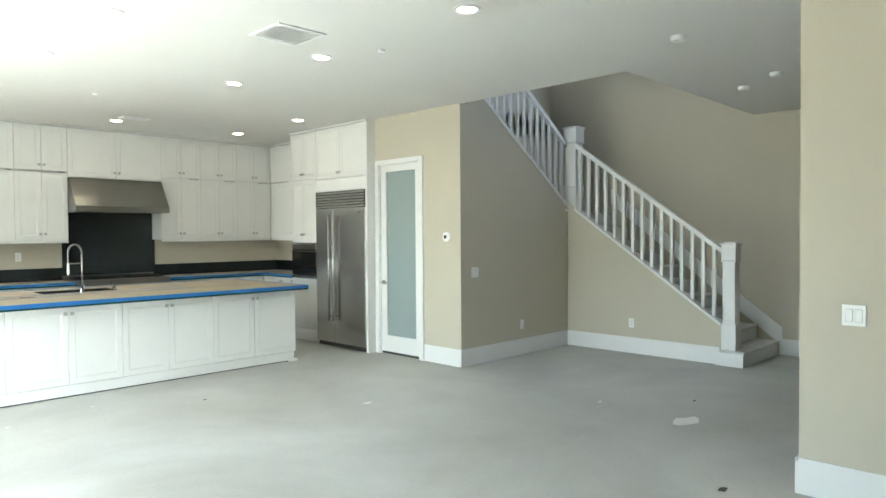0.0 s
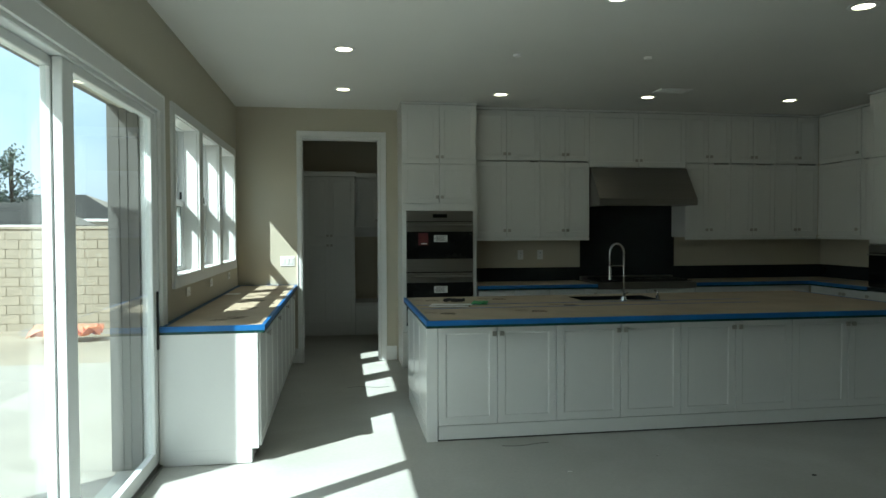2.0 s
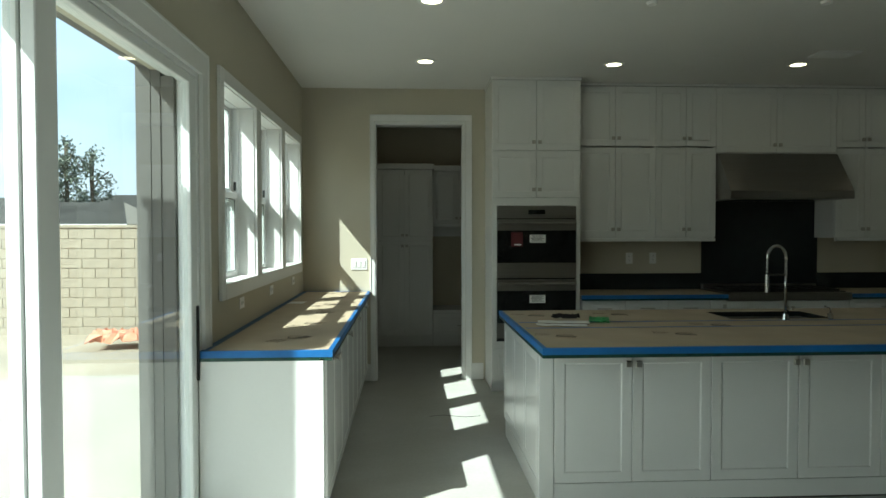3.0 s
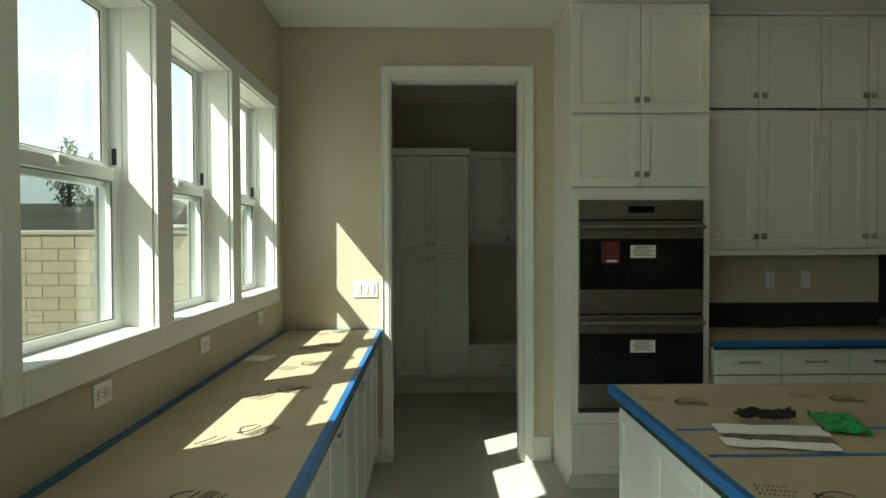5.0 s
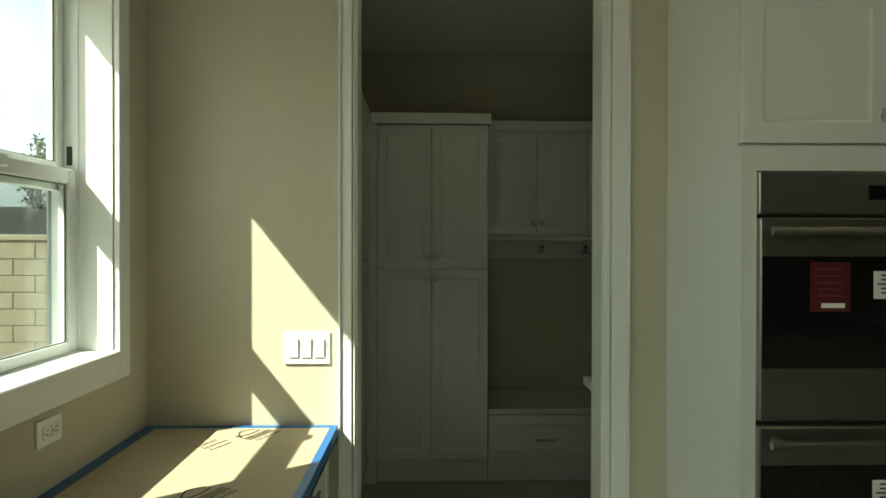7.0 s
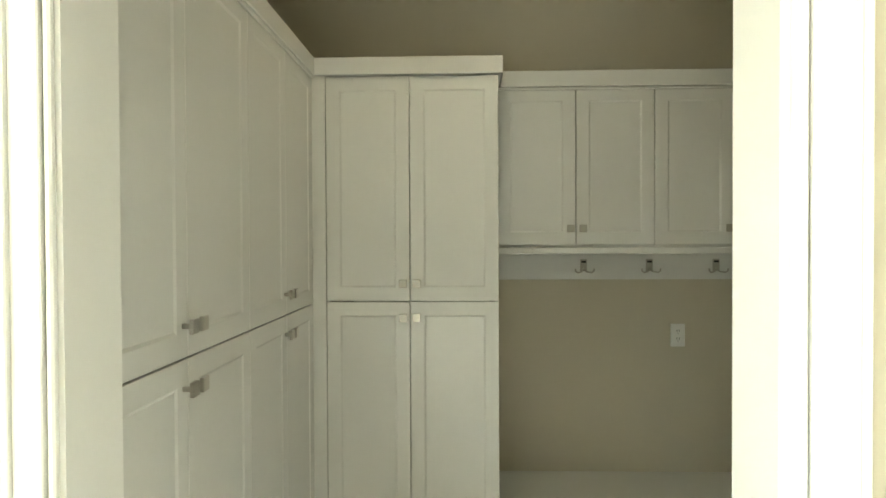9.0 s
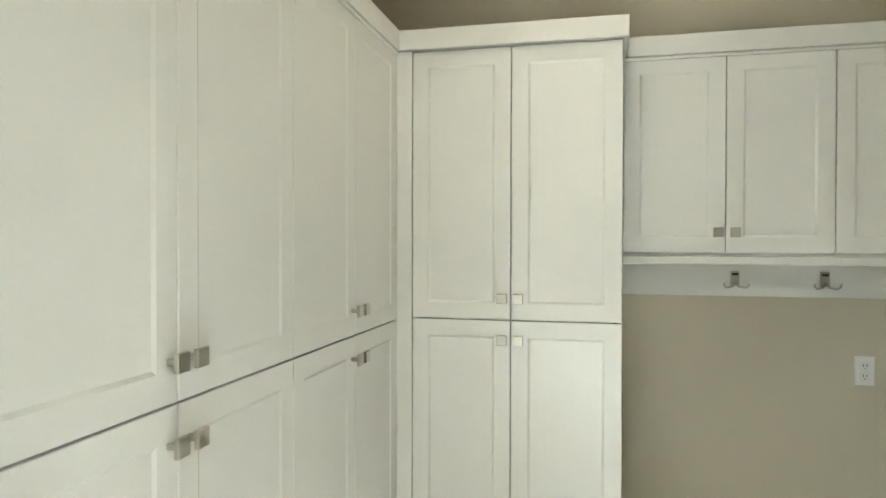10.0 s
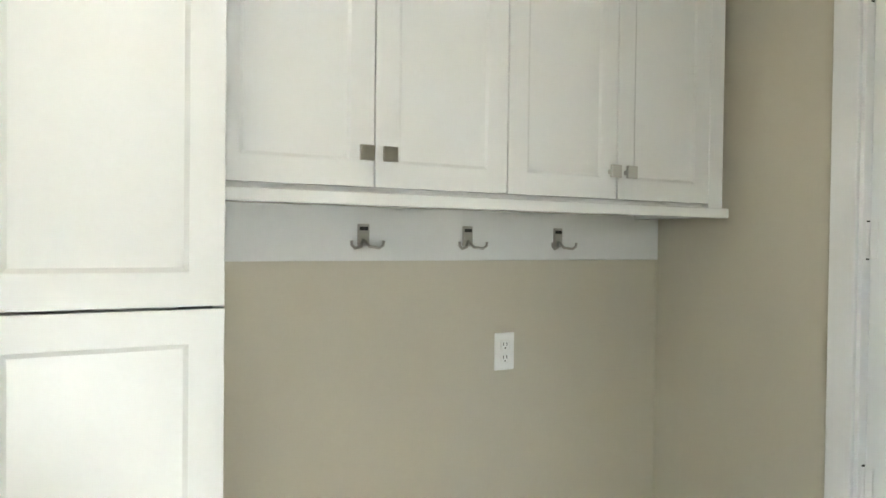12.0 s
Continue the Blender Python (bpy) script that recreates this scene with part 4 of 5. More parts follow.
for k, (x, y, a) in enumerate(((1.91, -2.04, -14), (2.52, -2.02, -10), (1.90, -2.98, -14), (2.62, -2.95, -12), (3.0, -2.6, -12))):
    print_marks(pose(x, y, ZC, 0, 0, a), 0.85, 20 + k)
sheet("caution_slip", 0.13, 0.15, 0, PAPER, "small white printed paper slip on the window counter", "paper", pose(0.10, -1.10, ZC, 0, 0, -4), 0.002, 5, 21)



# ---------------------------------------------------------------- switches and outlets
def switch_plate(m, gangs, label="white rocker switch plate on the wall"):
    w = 0.046 * gangs + 0.026
    t = thing("light_switch", m, label, "light switch", "switches")
    part("plate", box(-w / 2, w / 2, -0.007, 0, -0.058, 0.058, 0.003), PLASTIC, t)
    for k in range(gangs):
        c = (k - (gangs - 1) / 2) * 0.046
        part("rocker_frame", box(c - 0.018, c + 0.018, -0.0085, -0.0068, -0.036, 0.036), SEAM, t)
        part("rocker", turned(box(c - 0.0165, c + 0.0165, -0.006, 0.0, -0.034, 0.034, 0.002), Matrix.Translation((0, -0.007, 0)) @ Matrix.Rotation(radians(3), 4, "X")), PLASTIC, t)
    return t


def outlet(m, label="white duplex power outlet on the wall"):
    t = thing("power_outlet", m, label, "outlet", "outlets")
    part("plate", box(-0.036, 0.036, -0.006, 0, -0.058, 0.058, 0.003), PLASTIC, t)
    for z in (-0.02, 0.02):
        f = part("socket", box(-0.016, 0.016, -0.0085, -0.0058, z - 0.016, z + 0.016, 0.003), PLASTIC, t)
        for x in (-0.006, 0.006):
            part("slot", box(x - 0.0012, x + 0.0012, -0.0092, -0.0084, z - 0.002, z + 0.008), GAP, f)
        part("slot", box(-0.002, 0.002, -0.0092, -0.0084, z - 0.011, z - 0.007), GAP, f)
    return t


switch_plate(pose(0.548, -0.0005, 1.2), 3, "white triple rocker switch plate beside the opening")
switch_plate(pose(5.4495, -9.115, 1.053, 0, 0, -90), 2, "white double rocker switch plate on the wall end")
switch_plate(pose(7.02, -4.9405, 1.07), 2, "white double switch plate on the stair wall")
for y in (-1.593, -2.52, -0.62):
    outlet(pose(WF + 0.0005, y, 1.08, 0, 90, 90), "white horizontal power outlet above the window counter")
outlet(pose(2.298, 2.5595, 1.18), "white duplex outlet on the mudroom wall")
for x in (3.35, 3.6):
    outlet(pose(x, 0.001, 1.25), "white outlet on the kitchen wall under the upper cabinets")
outlet(pose(7.9, -4.9405, 0.38), "white outlet low on the stair wall")
outlet(pose(8.8995, -5.9, 0.38, 0, 0, -90), "white outlet low on the stair wall")


# ---------------------------------------------------------------- ceiling fixtures
def downlight(x, y):
    t = thing("recessed_light", pose(x, y, H), "round white recessed ceiling downlight, lit", "ceiling light", "recessed lights")
    bm = bmesh.new()
    n = 28
    prof = [(0.092, 0.0), (0.092, -0.006), (0.068, -0.008), (0.064, -0.003)]
    loops = [[bm.verts.new((r * math.cos(2 * math.pi * k / n), r * math.sin(2 * math.pi * k / n), z)) for k in range(n)] for r, z in prof]
    for p, q in zip(loops, loops[1:]):
        for k in range(n):
            bm.faces.new((p[k], p[(k + 1) % n], q[(k + 1) % n], q[k]))
    part("trim_ring", bm, TRIM, t)
    part("lens", disc(bmesh.new(), 0, 0, -0.002, 0.065, 0.003, 28), LAMP, t, "glowing warm white lens")


for x, y in ((1.2, -1.11), (1.2, -2.61), (1.21, -4.0), (2.84, -1.08), (4.45, -1.15), (6.1, -1.2), (6.1, -2.75), (2.87, -4.02), (4.5, -4.09), (2.9, -5.43), (4.55, -5.46), (4.54, -7.1), (1.14, 1.38)):
    downlight(x, y)


def ceiling_vent(x, y, w, d):
    t = thing("ceiling_vent", pose(x, y, H), "white slatted square ceiling air vent", "air vent", "ceiling vents")
    part("frame", boxes((-w, w, -d, -d + 0.03, -0.012, 0), (-w, w, d - 0.03, d, -0.012, 0), (-w, -w + 0.03, -d + 0.03, d - 0.03, -0.012, 0), (w - 0.03, w, -d + 0.03, d - 0.03, -0.012, 0)), TRIM, t)
    part("backing", box(-w + 0.03, w - 0.03, -d + 0.03, d - 0.03, -0.003, -0.001), TRIM, t)
    for k in range(7):
        y0 = -d + 0.04 + k * (2 * d - 0.08) / 7
        part("slat", turned(box(-w + 0.03, w - 0.03, -0.014, 0.014, -0.001, 0.001), Matrix.Translation((0, y0 + 0.015, -0.009)) @ Matrix.Rotation(radians(7), 4, "X")), TRIM, t)


ceiling_vent(4.0, -5.82, 0.2, 0.2)
ceiling_vent(4.55, -1.5, 0.17, 0.1)
for x, y in ((2.6, -2.63), (3.7, -2.7), (4.76, -5.97), (6.12, -7.8), (7.87, -7.93), (8.25, -7.5)):
    r = 0.06 if x > 6 else 0.035
    t = thing("smoke_detector" if x > 6 else "sprinkler_cover", pose(x, y, H), "small round white ceiling %s" % ("smoke detector" if x > 6 else "sprinkler cover"), "smoke detector" if x > 6 else "sprinkler", "ceiling discs")
    part("cover", disc(bmesh.new(), 0, 0, -0.008 if x < 6 else -0.018, r * 0.85, 0.016 if x < 6 else 0.036, 24, r2=r), PLASTIC, t)

# ---------------------------------------------------------------- stairs
RISE, RUN = 0.18, 0.255
SX, SY = 8.9, -7.28
st = thing("staircase", pose(SX, SY, 0), "white painted L-shaped staircase with closed stringer", "stairs", "", "structure")
for k in range(9):
    part("tread", box(0.1 if k > 0 else -0.07, 1.095, RUN * k - 0.025, RUN * (k + 1), RISE * (k + 1) - 0.03, RISE * (k + 1), 0.008), WOOD, st)
    part("riser", box(0.1 if k > 0 else -0.05, 1.095, RUN * k, RUN * k + 0.02, RISE * k, RISE * (k + 1) - 0.03), TRIM, st)
part("first_step_side", box(-0.05, 0.02, 0.02, RUN + 0.05, 0, RISE - 0.03), TRIM, st)
LZ = RISE * 10
LY = RUN * 9
part("landing", box(0.1, 1.095, LY, 3.37, LZ - 0.03, LZ, 0.006), WOOD, st)
part("riser", box(0.02, 1.095, LY, LY + 0.02, LZ - RISE, LZ - 0.03), TRIM, st)
for k in range(7):
    x = 0.02 - RUN * k
    part("riser", box(x - 0.02, x, LY + 0.06, 3.37, LZ + RISE * k, LZ + RISE * (k + 1) - 0.03), TRIM, st)
    part("tread", box(x - RUN, x + 0.025, LY + 0.06, 3.37, LZ + RISE * (k + 1) - 0.03, LZ + RISE * (k + 1), 0.006), WOOD, st)
# closed walls under both flights
q = [(SY + 0.25, 0.0), (SY + 0.25, 0.43), (-4.955, 0.43 + (RUN * 9 + 0.07 - 0.25) * RISE / RUN), (-4.955, 0.0)]
wall1 = prism([(a, b) for a, b in q], 8.9, 9.0)
structure("wall_stair_side", turned(wall1, Matrix(((0, 1, 0, 0), (1, 0, 0, 0), (0, 0, 1, 0), (0, 0, 0, 1)))), WALL, "beige painted wall under the lower stair flight", "wall")
zt = 1.84
q = [(PX + 0.131, 0.0), (PX + 0.131, H + 0.3), (8.95 - (H + 0.3 - zt) * RUN / RISE, H + 0.3), (8.95, zt), (8.999, zt), (8.999, 0.0)]
structure("wall_stair_front", prism(q, -4.94, -4.84), WALL, "beige painted wall under the upper stair flight", "wall")


def sloped(x, y0, z0, y1, z1, w, h):
    """A bar along y, from (y0, z0) to (y1, z1), plumb at both ends."""
    bm = bmesh.new()
    vs = [bm.verts.new((x + sx * w / 2, y, z + dz)) for y, z in ((y0, z0), (y1, z1)) for sx, dz in ((-1, 0), (1, 0), (1, h), (-1, h))]
    for f in ((0, 1, 2, 3), (7, 6, 5, 4), (0, 4, 5, 1), (1, 5, 6, 2), (2, 6, 7, 3), (3, 7, 4, 0)):
        bm.faces.new([vs[i] for i in f])
    return bm


SLOPE = RISE / RUN
rail1 = thing("stair_railing", pose(8.95, 0, 0), "white painted stair railing with square balusters", "railing", "stair railings", "structure")


def cap1(y):
    return 0.43 + (y - (SY + 0.25)) * SLOPE


def newel(parent, x, y, z0, z1, w):
    """A box newel: base block, slimmer shaft, collar, head block and cap."""
    s = w - 0.012
    p = part("newel_post", boxes((x - s, x + s, y - s, y + s, z0, z1 - 0.02), (x - w, x + w, y - w, y + w, z0, z0 + 0.3), (x - w, x + w, y - w, y + w, z1 - 0.2, z1 - 0.03), bevel=0.004), TRIM, parent)
    part("collar", boxes((x - w - 0.004, x + w + 0.004, y - w - 0.004, y + w + 0.004, z1 - 0.225, z1 - 0.2), (x - w - 0.004, x + w + 0.004, y - w - 0.004, y + w + 0.004, z0 + 0.3, z0 + 0.322), bevel=0.006), TRIM, p)
    part("cap", boxes((x - w - 0.014, x + w + 0.014, y - w - 0.014, y + w + 0.014, z1 - 0.03, z1 - 0.008), (x - w * 0.75, x + w * 0.75, y - w * 0.75, y + w * 0.75, z1 - 0.008, z1 + 0.004), bevel=0.004), TRIM, p)


NY = SY + 0.17
newel(rail1, 0, NY, 0.16, 1.40, 0.082)
newel(rail1, 0.085, -4.965, zt, 2.96, 0.10)
ya, yb = NY + 0.097, -5.06
part("base_rail", sloped(0, ya, cap1(ya) + 0.002, yb, cap1(yb) + 0.002, 0.13, 0.035), TRIM, rail1)
part("handrail", sloped(0, ya, cap1(ya) + 0.83, yb, cap1(yb) + 0.83, 0.065, 0.06), TRIM, rail1)
nb = 15
for k in range(nb):
    y = ya + (yb - ya) * (k + 0.7) / (nb + 0.2)
    part("baluster", sloped(0, y - 0.019, cap1(y - 0.019) + 0.03, y + 0.019, cap1(y + 0.019) + 0.03, 0.038, 0.805), TRIM, rail1)
rail2 = thing("stair_railing", pose(0, -4.89, 0), "white painted upper stair railing with square balusters", "railing", "stair railings", "structure")


def cap2(x):
    return zt + (8.95 - x) * SLOPE


M2 = Matrix(((0, 1, 0, 0), (1, 0, 0, 0), (0, 0, 1, 0), (0, 0, 0, 1)))
xa, xb = 8.93, 7.15
part("base_rail", turned(sloped(0, xa, cap2(xa) + 0.002, xb, cap2(xb) + 0.002, 0.13, 0.035), M2), TRIM, rail2)
part("handrail", turned(sloped(0, xa, cap2(xa) + 0.83, xb, cap2(xb) + 0.83, 0.065, 0.06), M2), TRIM, rail2)
for k in range(13):
    x = xa + (xb - xa) * (k + 0.6) / 13
    part("baluster", turned(sloped(0, x - 0.019, cap2(x - 0.019) + 0.03, x + 0.019, cap2(x + 0.019) + 0.03, 0.038, 0.805), M2), TRIM, rail2)
part("cap_mould", box(8.86, 9.06, -0.08, 0.1, zt - 0.03, zt), TRIM, rail2)
# wall skirt along the stairs
sk1 = sloped(9.985, SY - 0.05, 0.12, SY + LY, LZ + 0.14, 0.02, 0.22)
structure("trim_stair_skirt", sk1, TRIM, "white painted skirt board along the stairs", "trim")

# ---------------------------------------------------------------- mudroom
MG = "mudroom cabinets"
TOPZ = 2.352
MTALL = "tall white mudroom shaker cabinet with square nickel knobs"


def tall(m, w, d, fronts):
    return cabinet("mudroom_tall_cabinet", m, w, d, 0.0, TOPZ, fronts, MTALL, MG, 0.15, 0.03)


LX = 0.592
for y0, w in ((0.248, 0.884), (1.132, 0.818)):
    tall(pose(LX, y0, 0, 0, 0, 90), w, 0.57, [("door", 0, w / 2, 0.155, 1.399, "rt"), ("door", w / 2, w, 0.155, 1.399, "lt"), ("door", 0, w / 2, 1.4, TOPZ - 0.002, "rb"), ("door", w / 2, w, 1.4, TOPZ - 0.002, "lb")])
structure("trim_mudroom_filler", boxes((0.0, LX - 0.001, 0.159, 0.247, 0, TOPZ), (0.0, LX - 0.001, 1.951, 1.962, 0, TOPZ), (LX - 0.0005, 0.647, 1.958, 2.0, 0, TOPZ)), CABINET, "white cabinet filler strip", "trim")
w = 1.372 - 0.648
h = 0.352
tall(pose(0.648, 1.962, 0), w, 0.59, [("door", 0, h, 0.155, 1.407, "rt"), ("door", h, w, 0.155, 1.407, "lt"), ("door", 0, h, 1.408, TOPZ - 0.002, "rb"), ("door", h, w, 1.408, TOPZ - 0.002, "lb")])
x0, x1 = 1.38, 2.80
for a, b in ((1.38, 2.09), (2.09, 2.80)):
    cabinet("mudroom_upper_cabinet", pose(a, 2.225, 0), b - a, 0.33, 1.628, TOPZ, pair(0, b - a, 1.638, TOPZ - 0.002), "white mudroom upper cabinet with square nickel knobs", MG)
solid("upper_end_panel", box(2.801, 2.86, 2.225, 2.555, 1.60, TOPZ, 0.002), CABINET, "white end panel of the mudroom upper cabinets", "panel")
crown("trim_crown_mudroom", [(0.0, LX + 0.015, 0.16, 1.94, TOPZ + 0.001, 2.425), (0.0, 1.39, 1.942, 2.555, TOPZ + 0.001, 2.425), (1.392, 2.872, 2.203, 2.555, TOPZ + 0.001, 2.425)])
crown("trim_crown_mudroom_bead", [(0.0, LX + 0.008, 0.16, 1.95, TOPZ - 0.012, TOPZ), (1.382, 2.866, 2.212, 2.23, TOPZ - 0.012, TOPZ)])
crown("trim_upper_rail", [(1.381, 2.875, 2.212, 2.25, 1.598, 1.6275)], "white light rail under the mudroom cabinets")
solid("coat_hook_board", box(1.381, 2.914, 2.537, 2.5595, 1.462, 1.612, 0.002), CABINET, "white painted board carrying coat hooks", "hook board")


def coat_hook(m):
    t = thing("coat_hook", m, "satin nickel double coat hook on the white board", "coat hook", "coat hooks")
    part("plate", box(-0.017, 0.017, -0.006, 0, -0.028, 0.032, 0.002), NICKEL, t)
    part("slot", box(-0.012, 0.012, -0.008, -0.005, 0.014, 0.024), BLACK, t)
    for s in (-1, 1):
        part("prong", tube([(0, -0.006, -0.012), (s * 0.012, -0.02, -0.03), (s * 0.035, -0.034, -0.034), (s * 0.045, -0.038, -0.026), (s * 0.046, -0.039, -0.014)], 0.0042, 8), NICKEL, t)


for x in (1.824, 2.15, 2.479):
    coat_hook(pose(x, 2.5365, 1.532))
# bench with drawers
bench = thing("mudroom_bench", pose(1.376, 1.972, 0), "white built-in mudroom bench with drawers", "bench")
BW = 2.912 - 1.376
part("seat", box(0, BW, -0.012, 0.585, 0.452, 0.49, 0.004), CABINET, bench)
part("body", box(0, BW, 0.022, 0.585, 0.15, 0.452), CABINET, bench)
part("toe_kick", box(0, BW, 0.02, 0.585, 0.005, 0.15), CABINET, bench)
for a, b in ((0, BW / 2), (BW / 2, BW)):
    f = part("drawer", shaker(b - a, 0.29), CABINET, bench)
    f.location = (a, 0, 0.156)
    h = part("handle", PULL, NICKEL, f, "satin nickel bar pull")
    h.location = ((b - a) / 2, 0, 0.13)
# utility counter behind the kitchen wall
uc = thing("utility_counter", pose(1.735, 0.145, 0), "white counter cabinet behind the kitchen wall", "cabinet")
part("countertop", box(-0.03, 1.175, 0.016, 0.56, 0.915, 0.955, 0.004), PLASTIC, uc)
part("body", box(0, 1.175, 0.016, 0.53, 0.1, 0.915), CABINET, uc)
part("toe_kick", box(0.0, 1.175, 0.016, 0.47, 0.004, 0.1), CABINET, uc)
# mudroom door in the side wall
md = thing("door_mudroom", pose(2.96, 1.42, 0), "white painted mudroom door with steel hinges, closed", "door", "", "structure")
part("leaf", box(0.0, 0.04, -0.425, 0.425, 0.012, 2.425, 0.002), TRIM, md)
for z in (0.28, 0.90, 1.535, 2.2):
    hg = part("hinge", disc(box(-0.004, 0.002, 0.405, 0.424, z - 0.047, z + 0.047, 0.001), -0.007, 0.43, z, 0.0075, 0.094, 14), TRIM, md, "white painted hinge")
    for e in (-0.049, 0.049):
        part("pin_end", disc(bmesh.new(), -0.007, 0.43, z + e, 0.0065, 0.004, 12), GAP, hg, "dark hinge pin end")
casing("trim_mudroom_door", boxes((2.912, 2.9295, 1.856, 1.925, 0, 2.51), (2.912, 2.9295, 0.915, 0.984, 0, 2.51), (2.912, 2.9295, 0.984, 1.856, 2.436, 2.51), bevel=0.002))
casing("trim_mudroom_jamb", boxes((2.931, 3.079, 1.848, 1.86, 0, 2.44), (2.931, 3.079, 0.98, 0.992, 0, 2.44), (2.931, 3.079, 0.992, 1.848, 2.428, 2.44)))

# ---------------------------------------------------------------- floor litter
def chip(name, x, y, r, mat, label, seed):
    rnd = random.Random(seed)
    bm = bmesh.new()
    n = 9
    vs = [bm.verts.new((r * (0.6 + 0.5 * rnd.random()) * math.cos(2 * math.pi * k / n), 0.55 * r * (0.6 + 0.5 * rnd.random()) * math.sin(2 * math.pi * k / n), 0)) for k in range(n)]
    f = bm.faces.new(vs)
    e = bmesh.ops.extrude_face_region(bm, geom=[f])
    bmesh.ops.translate(bm, vec=(0, 0, 0.004), verts=[v for v in e["geom"] if isinstance(v, bmesh.types.BMVert)])
    ob = solid(name, bm, mat, label, "debris", "floor debris")
    ob.location = (x, y, 0.0005)


chip("plaster_patch", 6.42, -7.72, 0.17, PAPER, "dried white plaster patch on the concrete floor", 2)
for k, (x, y, r) in enumerate(((5.05, -5.4, 0.05), (6.5, -6.9, 0.03), (7.1, -7.5, 0.025), (4.1, -4.2, 0.02), (3.3, -3.7, 0.015), (5.2, -8.5, 0.05), (2.6, -3.9, 0.02))):
    chip("debris_chip", x, y, r, GAP if k in (2, 3, 5) else PAPER, "small chip of debris on the floor", 40 + k)

def wire(points, label):
    """A thin loose wire lying on the floor."""
    ob = solid("loose_wire", tube([(x, y, 0.0035) for x, y in points], 0.0018, 6), GAP, label, "wire", "loose wires")
    return ob


wire([(2.30 + 0.05 * k, -3.33 - 0.02 * math.sin(k * 0.7)) for k in range(8)], "thin dark loose wire on the concrete floor")
wire([(1.22 + 0.06 * k, -1.36 + 0.03 * math.sin(k * 0.9)) for k in range(8)], "thin dark loose wire on the concrete floor")

# ---------------------------------------------------------------- outdoors
structure("ground", box(-160, -0.28, -120, 200, -0.4, -0.06), DIRT, "dry tan bare dirt yard", "ground")
structure("patio", box(-3.2, -0.2725, -9.5, 0.5, -0.06, -0.015), PATIO, "pale concrete patio slab outside the door", "patio")
fence = thing("block_wall", pose(-4, 3.75, -0.105), "tan concrete block garden wall with mortar joints", "garden wall", "", "structure")
part("mortar_core", box(-30, 3.6, 0.012, 0.14, 0, 1.70), MORTAR, fence)
part("wall_cap", box(-30, 3.6, -0.01, 0.16, 1.70, 1.75, 0.006), BLOCK, fence)
BL = mesh("block", box(0.004, 0.396, 0.0, 0.05, 0.004, 0.148, 0.004), BLOCK)
for r in range(11):
    for c in range(21):
        b = part("block", BL, BLOCK, fence)
        b.location = (-5.0 + 0.4 * c + 0.2 * (r % 2), 0.004 * random.random(), 0.152 * r + 0.01)
far = bmesh.new()
for r in range(11):
    for c in range(40):
        bx(far, -21 + 0.4 * c + 0.2 * (r % 2) + 0.004, -21 + 0.4 * c + 0.2 * (r % 2) + 0.396, 0.002, 0.05, 0.152 * r + 0.014, 0.152 * r + 0.158)
tagged(part("far_blocks", far, BLOCK, fence), "tan concrete blocks", kind="stuff")
sheet("orange_tarp", 0.9, 0.5, 0, TARP, "crumpled orange tarp lying by the block wall", "tarp", pose(-2.82, 2.55, -0.058, 0, 0, 10), 0.16, 12, 31, 0.01)


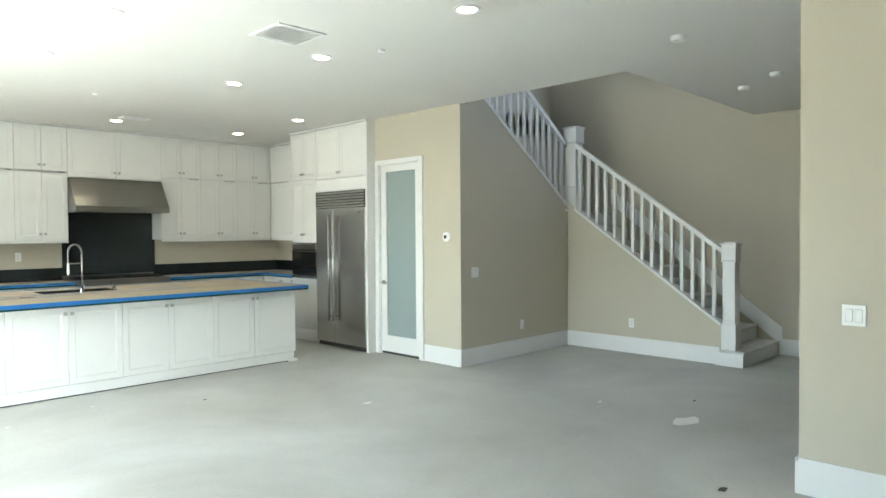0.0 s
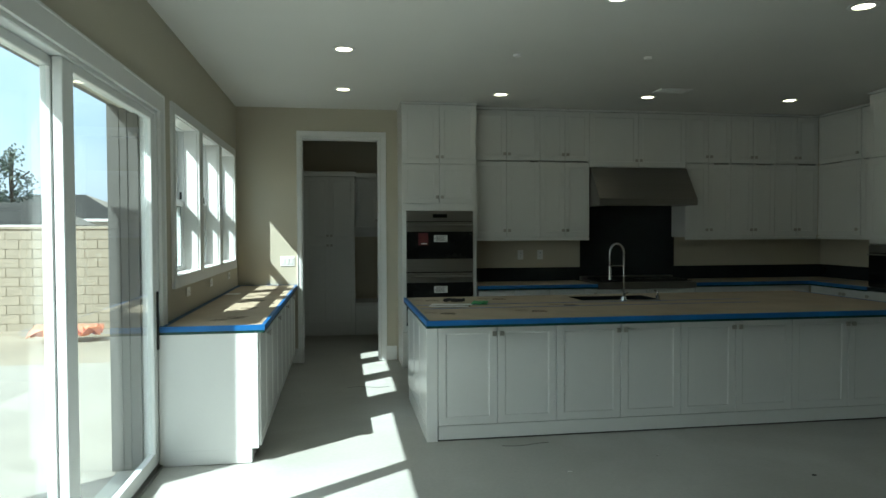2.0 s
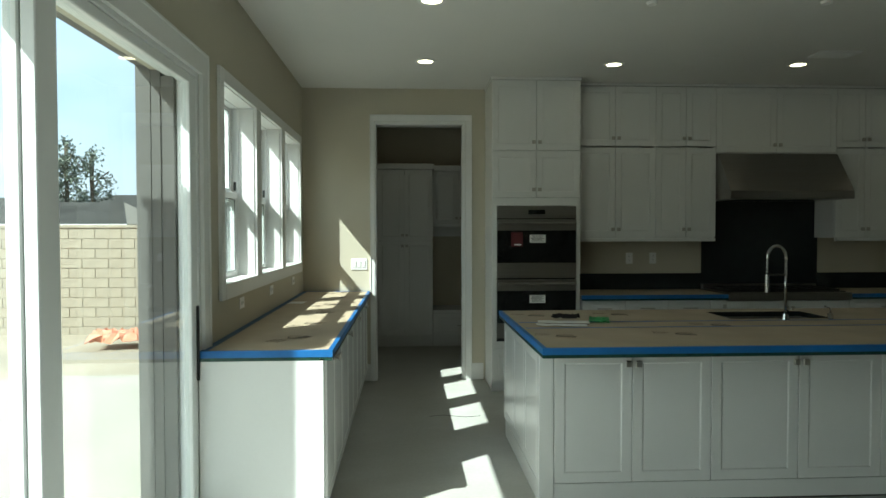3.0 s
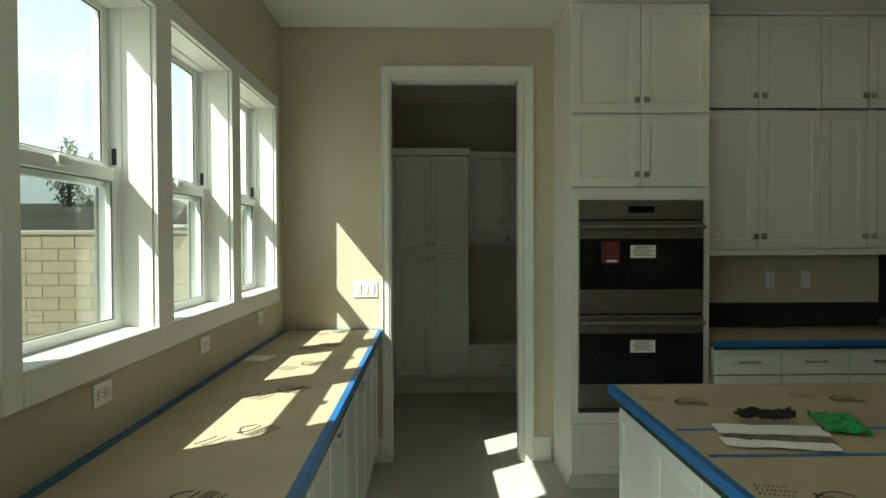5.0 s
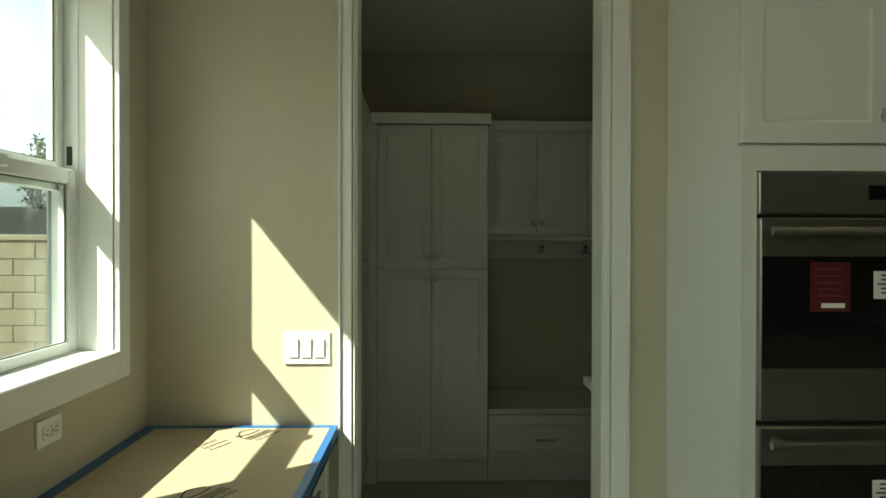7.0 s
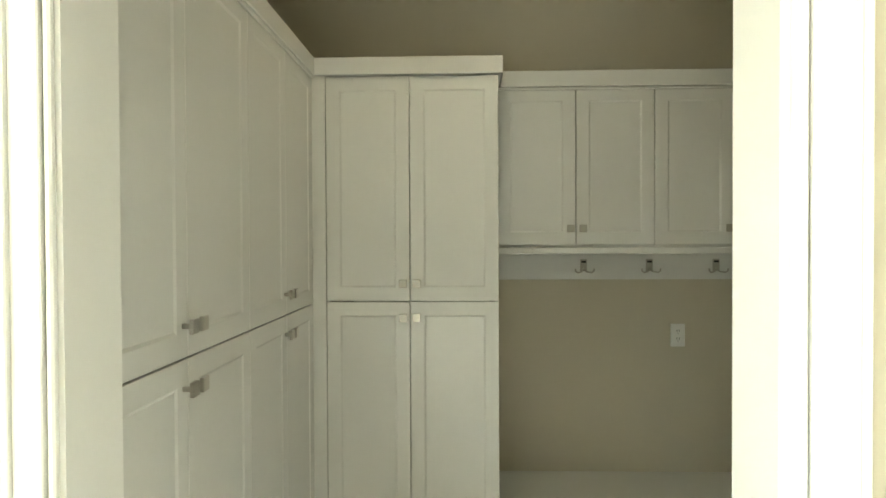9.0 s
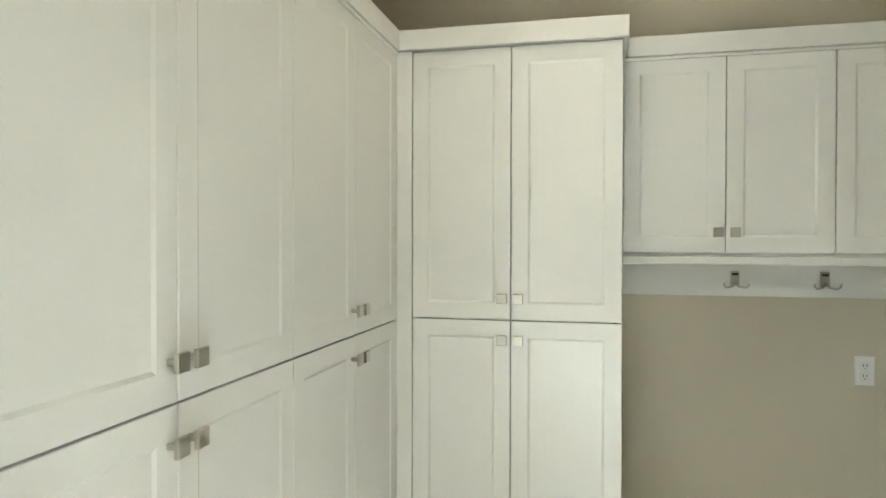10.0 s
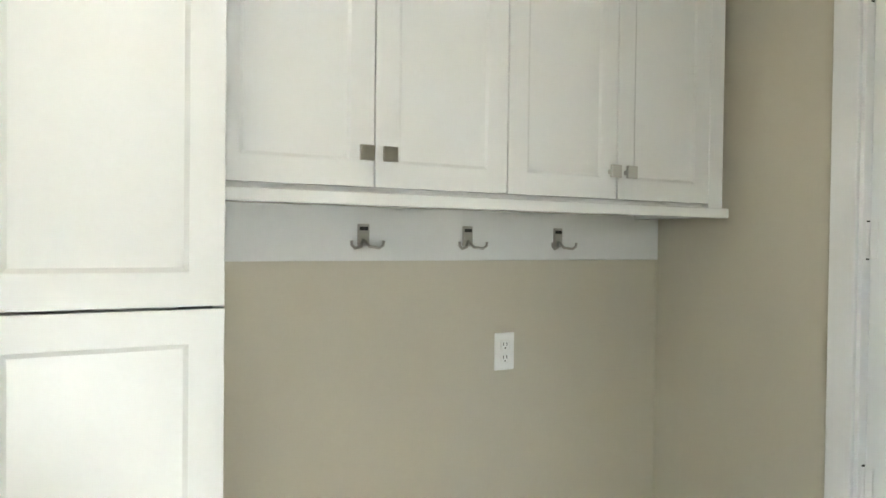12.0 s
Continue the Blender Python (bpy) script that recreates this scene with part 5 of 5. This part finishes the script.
def house(x, y, w, d, h, label, hip=4.2, rise=1.85):
    t = thing("neighbour_house", pose(x, y, -0.06), label, "house", "neighbour houses")
    part("wall", box(-w / 2, w / 2, -d / 2, d / 2, 0, h), STUCCO, t)
    bm = bmesh.new()
    o = 0.5
    base = [bm.verts.new(p) for p in ((-w / 2 - o, -d / 2 - o, h), (w / 2 + o, -d / 2 - o, h), (w / 2 + o, d / 2 + o, h), (-w / 2 - o, d / 2 + o, h))]
    rg = [bm.verts.new((-w / 2 - o + hip, 0, h + rise)), bm.verts.new((w / 2 + o - hip, 0, h + rise))]
    for f in ((base[0], base[1], rg[1], rg[0]), (base[2], base[3], rg[0], rg[1]), (base[3], base[0], rg[0]), base[::-1]):
        bm.faces.new(f)
    part("roof", bm, ROOF, t, "grey tiled hip roof")
    # hip end takes a paler tan, its sunlit look put into the colour
    end = bmesh.new()
    end.faces.new([end.verts.new(v) for v in ((w / 2 + o, -d / 2 - o, h), (w / 2 + o, d / 2 + o, h), (w / 2 + o - hip, 0, h + rise))])
    part("hip_end", end, BLOCK, t, "tan roof end with the sunlit tone painted in")
    part("fascia", boxes((-w / 2 - o, w / 2 + o, -d / 2 - o - 0.03, -d / 2 - o, h - 0.18, h)), TRIM, t)
    for k in range(3):
        xx = -w / 2 + w * (k + 0.5) / 3
        wi = part("window", box(xx - 0.7, xx + 0.7, -d / 2 - 0.04, -d / 2, h - 1.7, h - 0.5), TRIM, t)
        part("pane", box(xx - 0.62, xx + 0.62, -d / 2 - 0.05, -d / 2 - 0.04, h - 1.62, h - 0.58), BLACK_GLASS, wi)


house(-19, 44, 11, 9, 2.5, "pale stucco house with grey hip roof behind the wall")
house(-31, 52, 13, 10, 2.7, "pale stucco house with grey hip roof behind the wall")
house(-15.3, 22, 10, 4, 1.9, "low house with dark roof and tan hip end", 1.15, 0.95)


def tree(x, y, h, r, seed, top=False):
    rnd = random.Random(seed)
    t = thing("tree", pose(x, y, -0.06), "thin dusty green yard tree behind the houses", "tree", "trees")
    trunk = tube([(0, 0, 0), (0.05, 0.02, h * 0.4), (-0.04, 0.05, h * 0.75), (0.03, 0, h * 0.97)], 0.09, 8)
    for k in range(7):
        a = rnd.random() * 6.28
        z = h * (0.45 + 0.07 * k)
        limb = tube([(0, 0, z), (0.4 * r * math.cos(a), 0.4 * r * math.sin(a), z + 0.2), (0.8 * r * math.cos(a), 0.8 * r * math.sin(a), z + 0.5)], 0.03, 6)
        me = bpy.data.meshes.new("limb")
        limb.to_mesh(me)
        trunk.from_mesh(me)
        limb.free()
    part("trunk", trunk, BARK, t)
    vs, fs = [], []
    for c in range(34):
        z = h * (0.45 + 0.55 * rnd.random())
        k = math.sin(math.pi * min(1, max(0.08, (z / h - 0.42) / 0.62)))
        a, q = rnd.random() * 6.28, r * k * math.sqrt(rnd.random())
        cx, cy = q * math.cos(a), q * math.sin(a)
        for l in range(28):
            p = Vector((cx + rnd.gauss(0, 0.16), cy + rnd.gauss(0, 0.16), z + rnd.gauss(0, 0.13)))
            u = Vector((rnd.gauss(0, 1), rnd.gauss(0, 1), rnd.gauss(0, 1))).normalized() * 0.09
            v = u.orthogonal().normalized() * 0.045
            i = len(vs)
            vs += [p - u, p + v, p + u, p - v]
            fs.append((i, i + 1, i + 2, i + 3))
    me = bpy.data.meshes.new("crown")
    me.from_pydata([tuple(p) for p in vs], [], fs)
    me.materials.append(LEAF)
    tagged(part("crown", me, LEAF, t), "", kind="stuff")


tree(-14.4, 24.2, 5.75, 0.5, 5)
tree(-13.45, 24.6, 5.3, 0.95, 6)
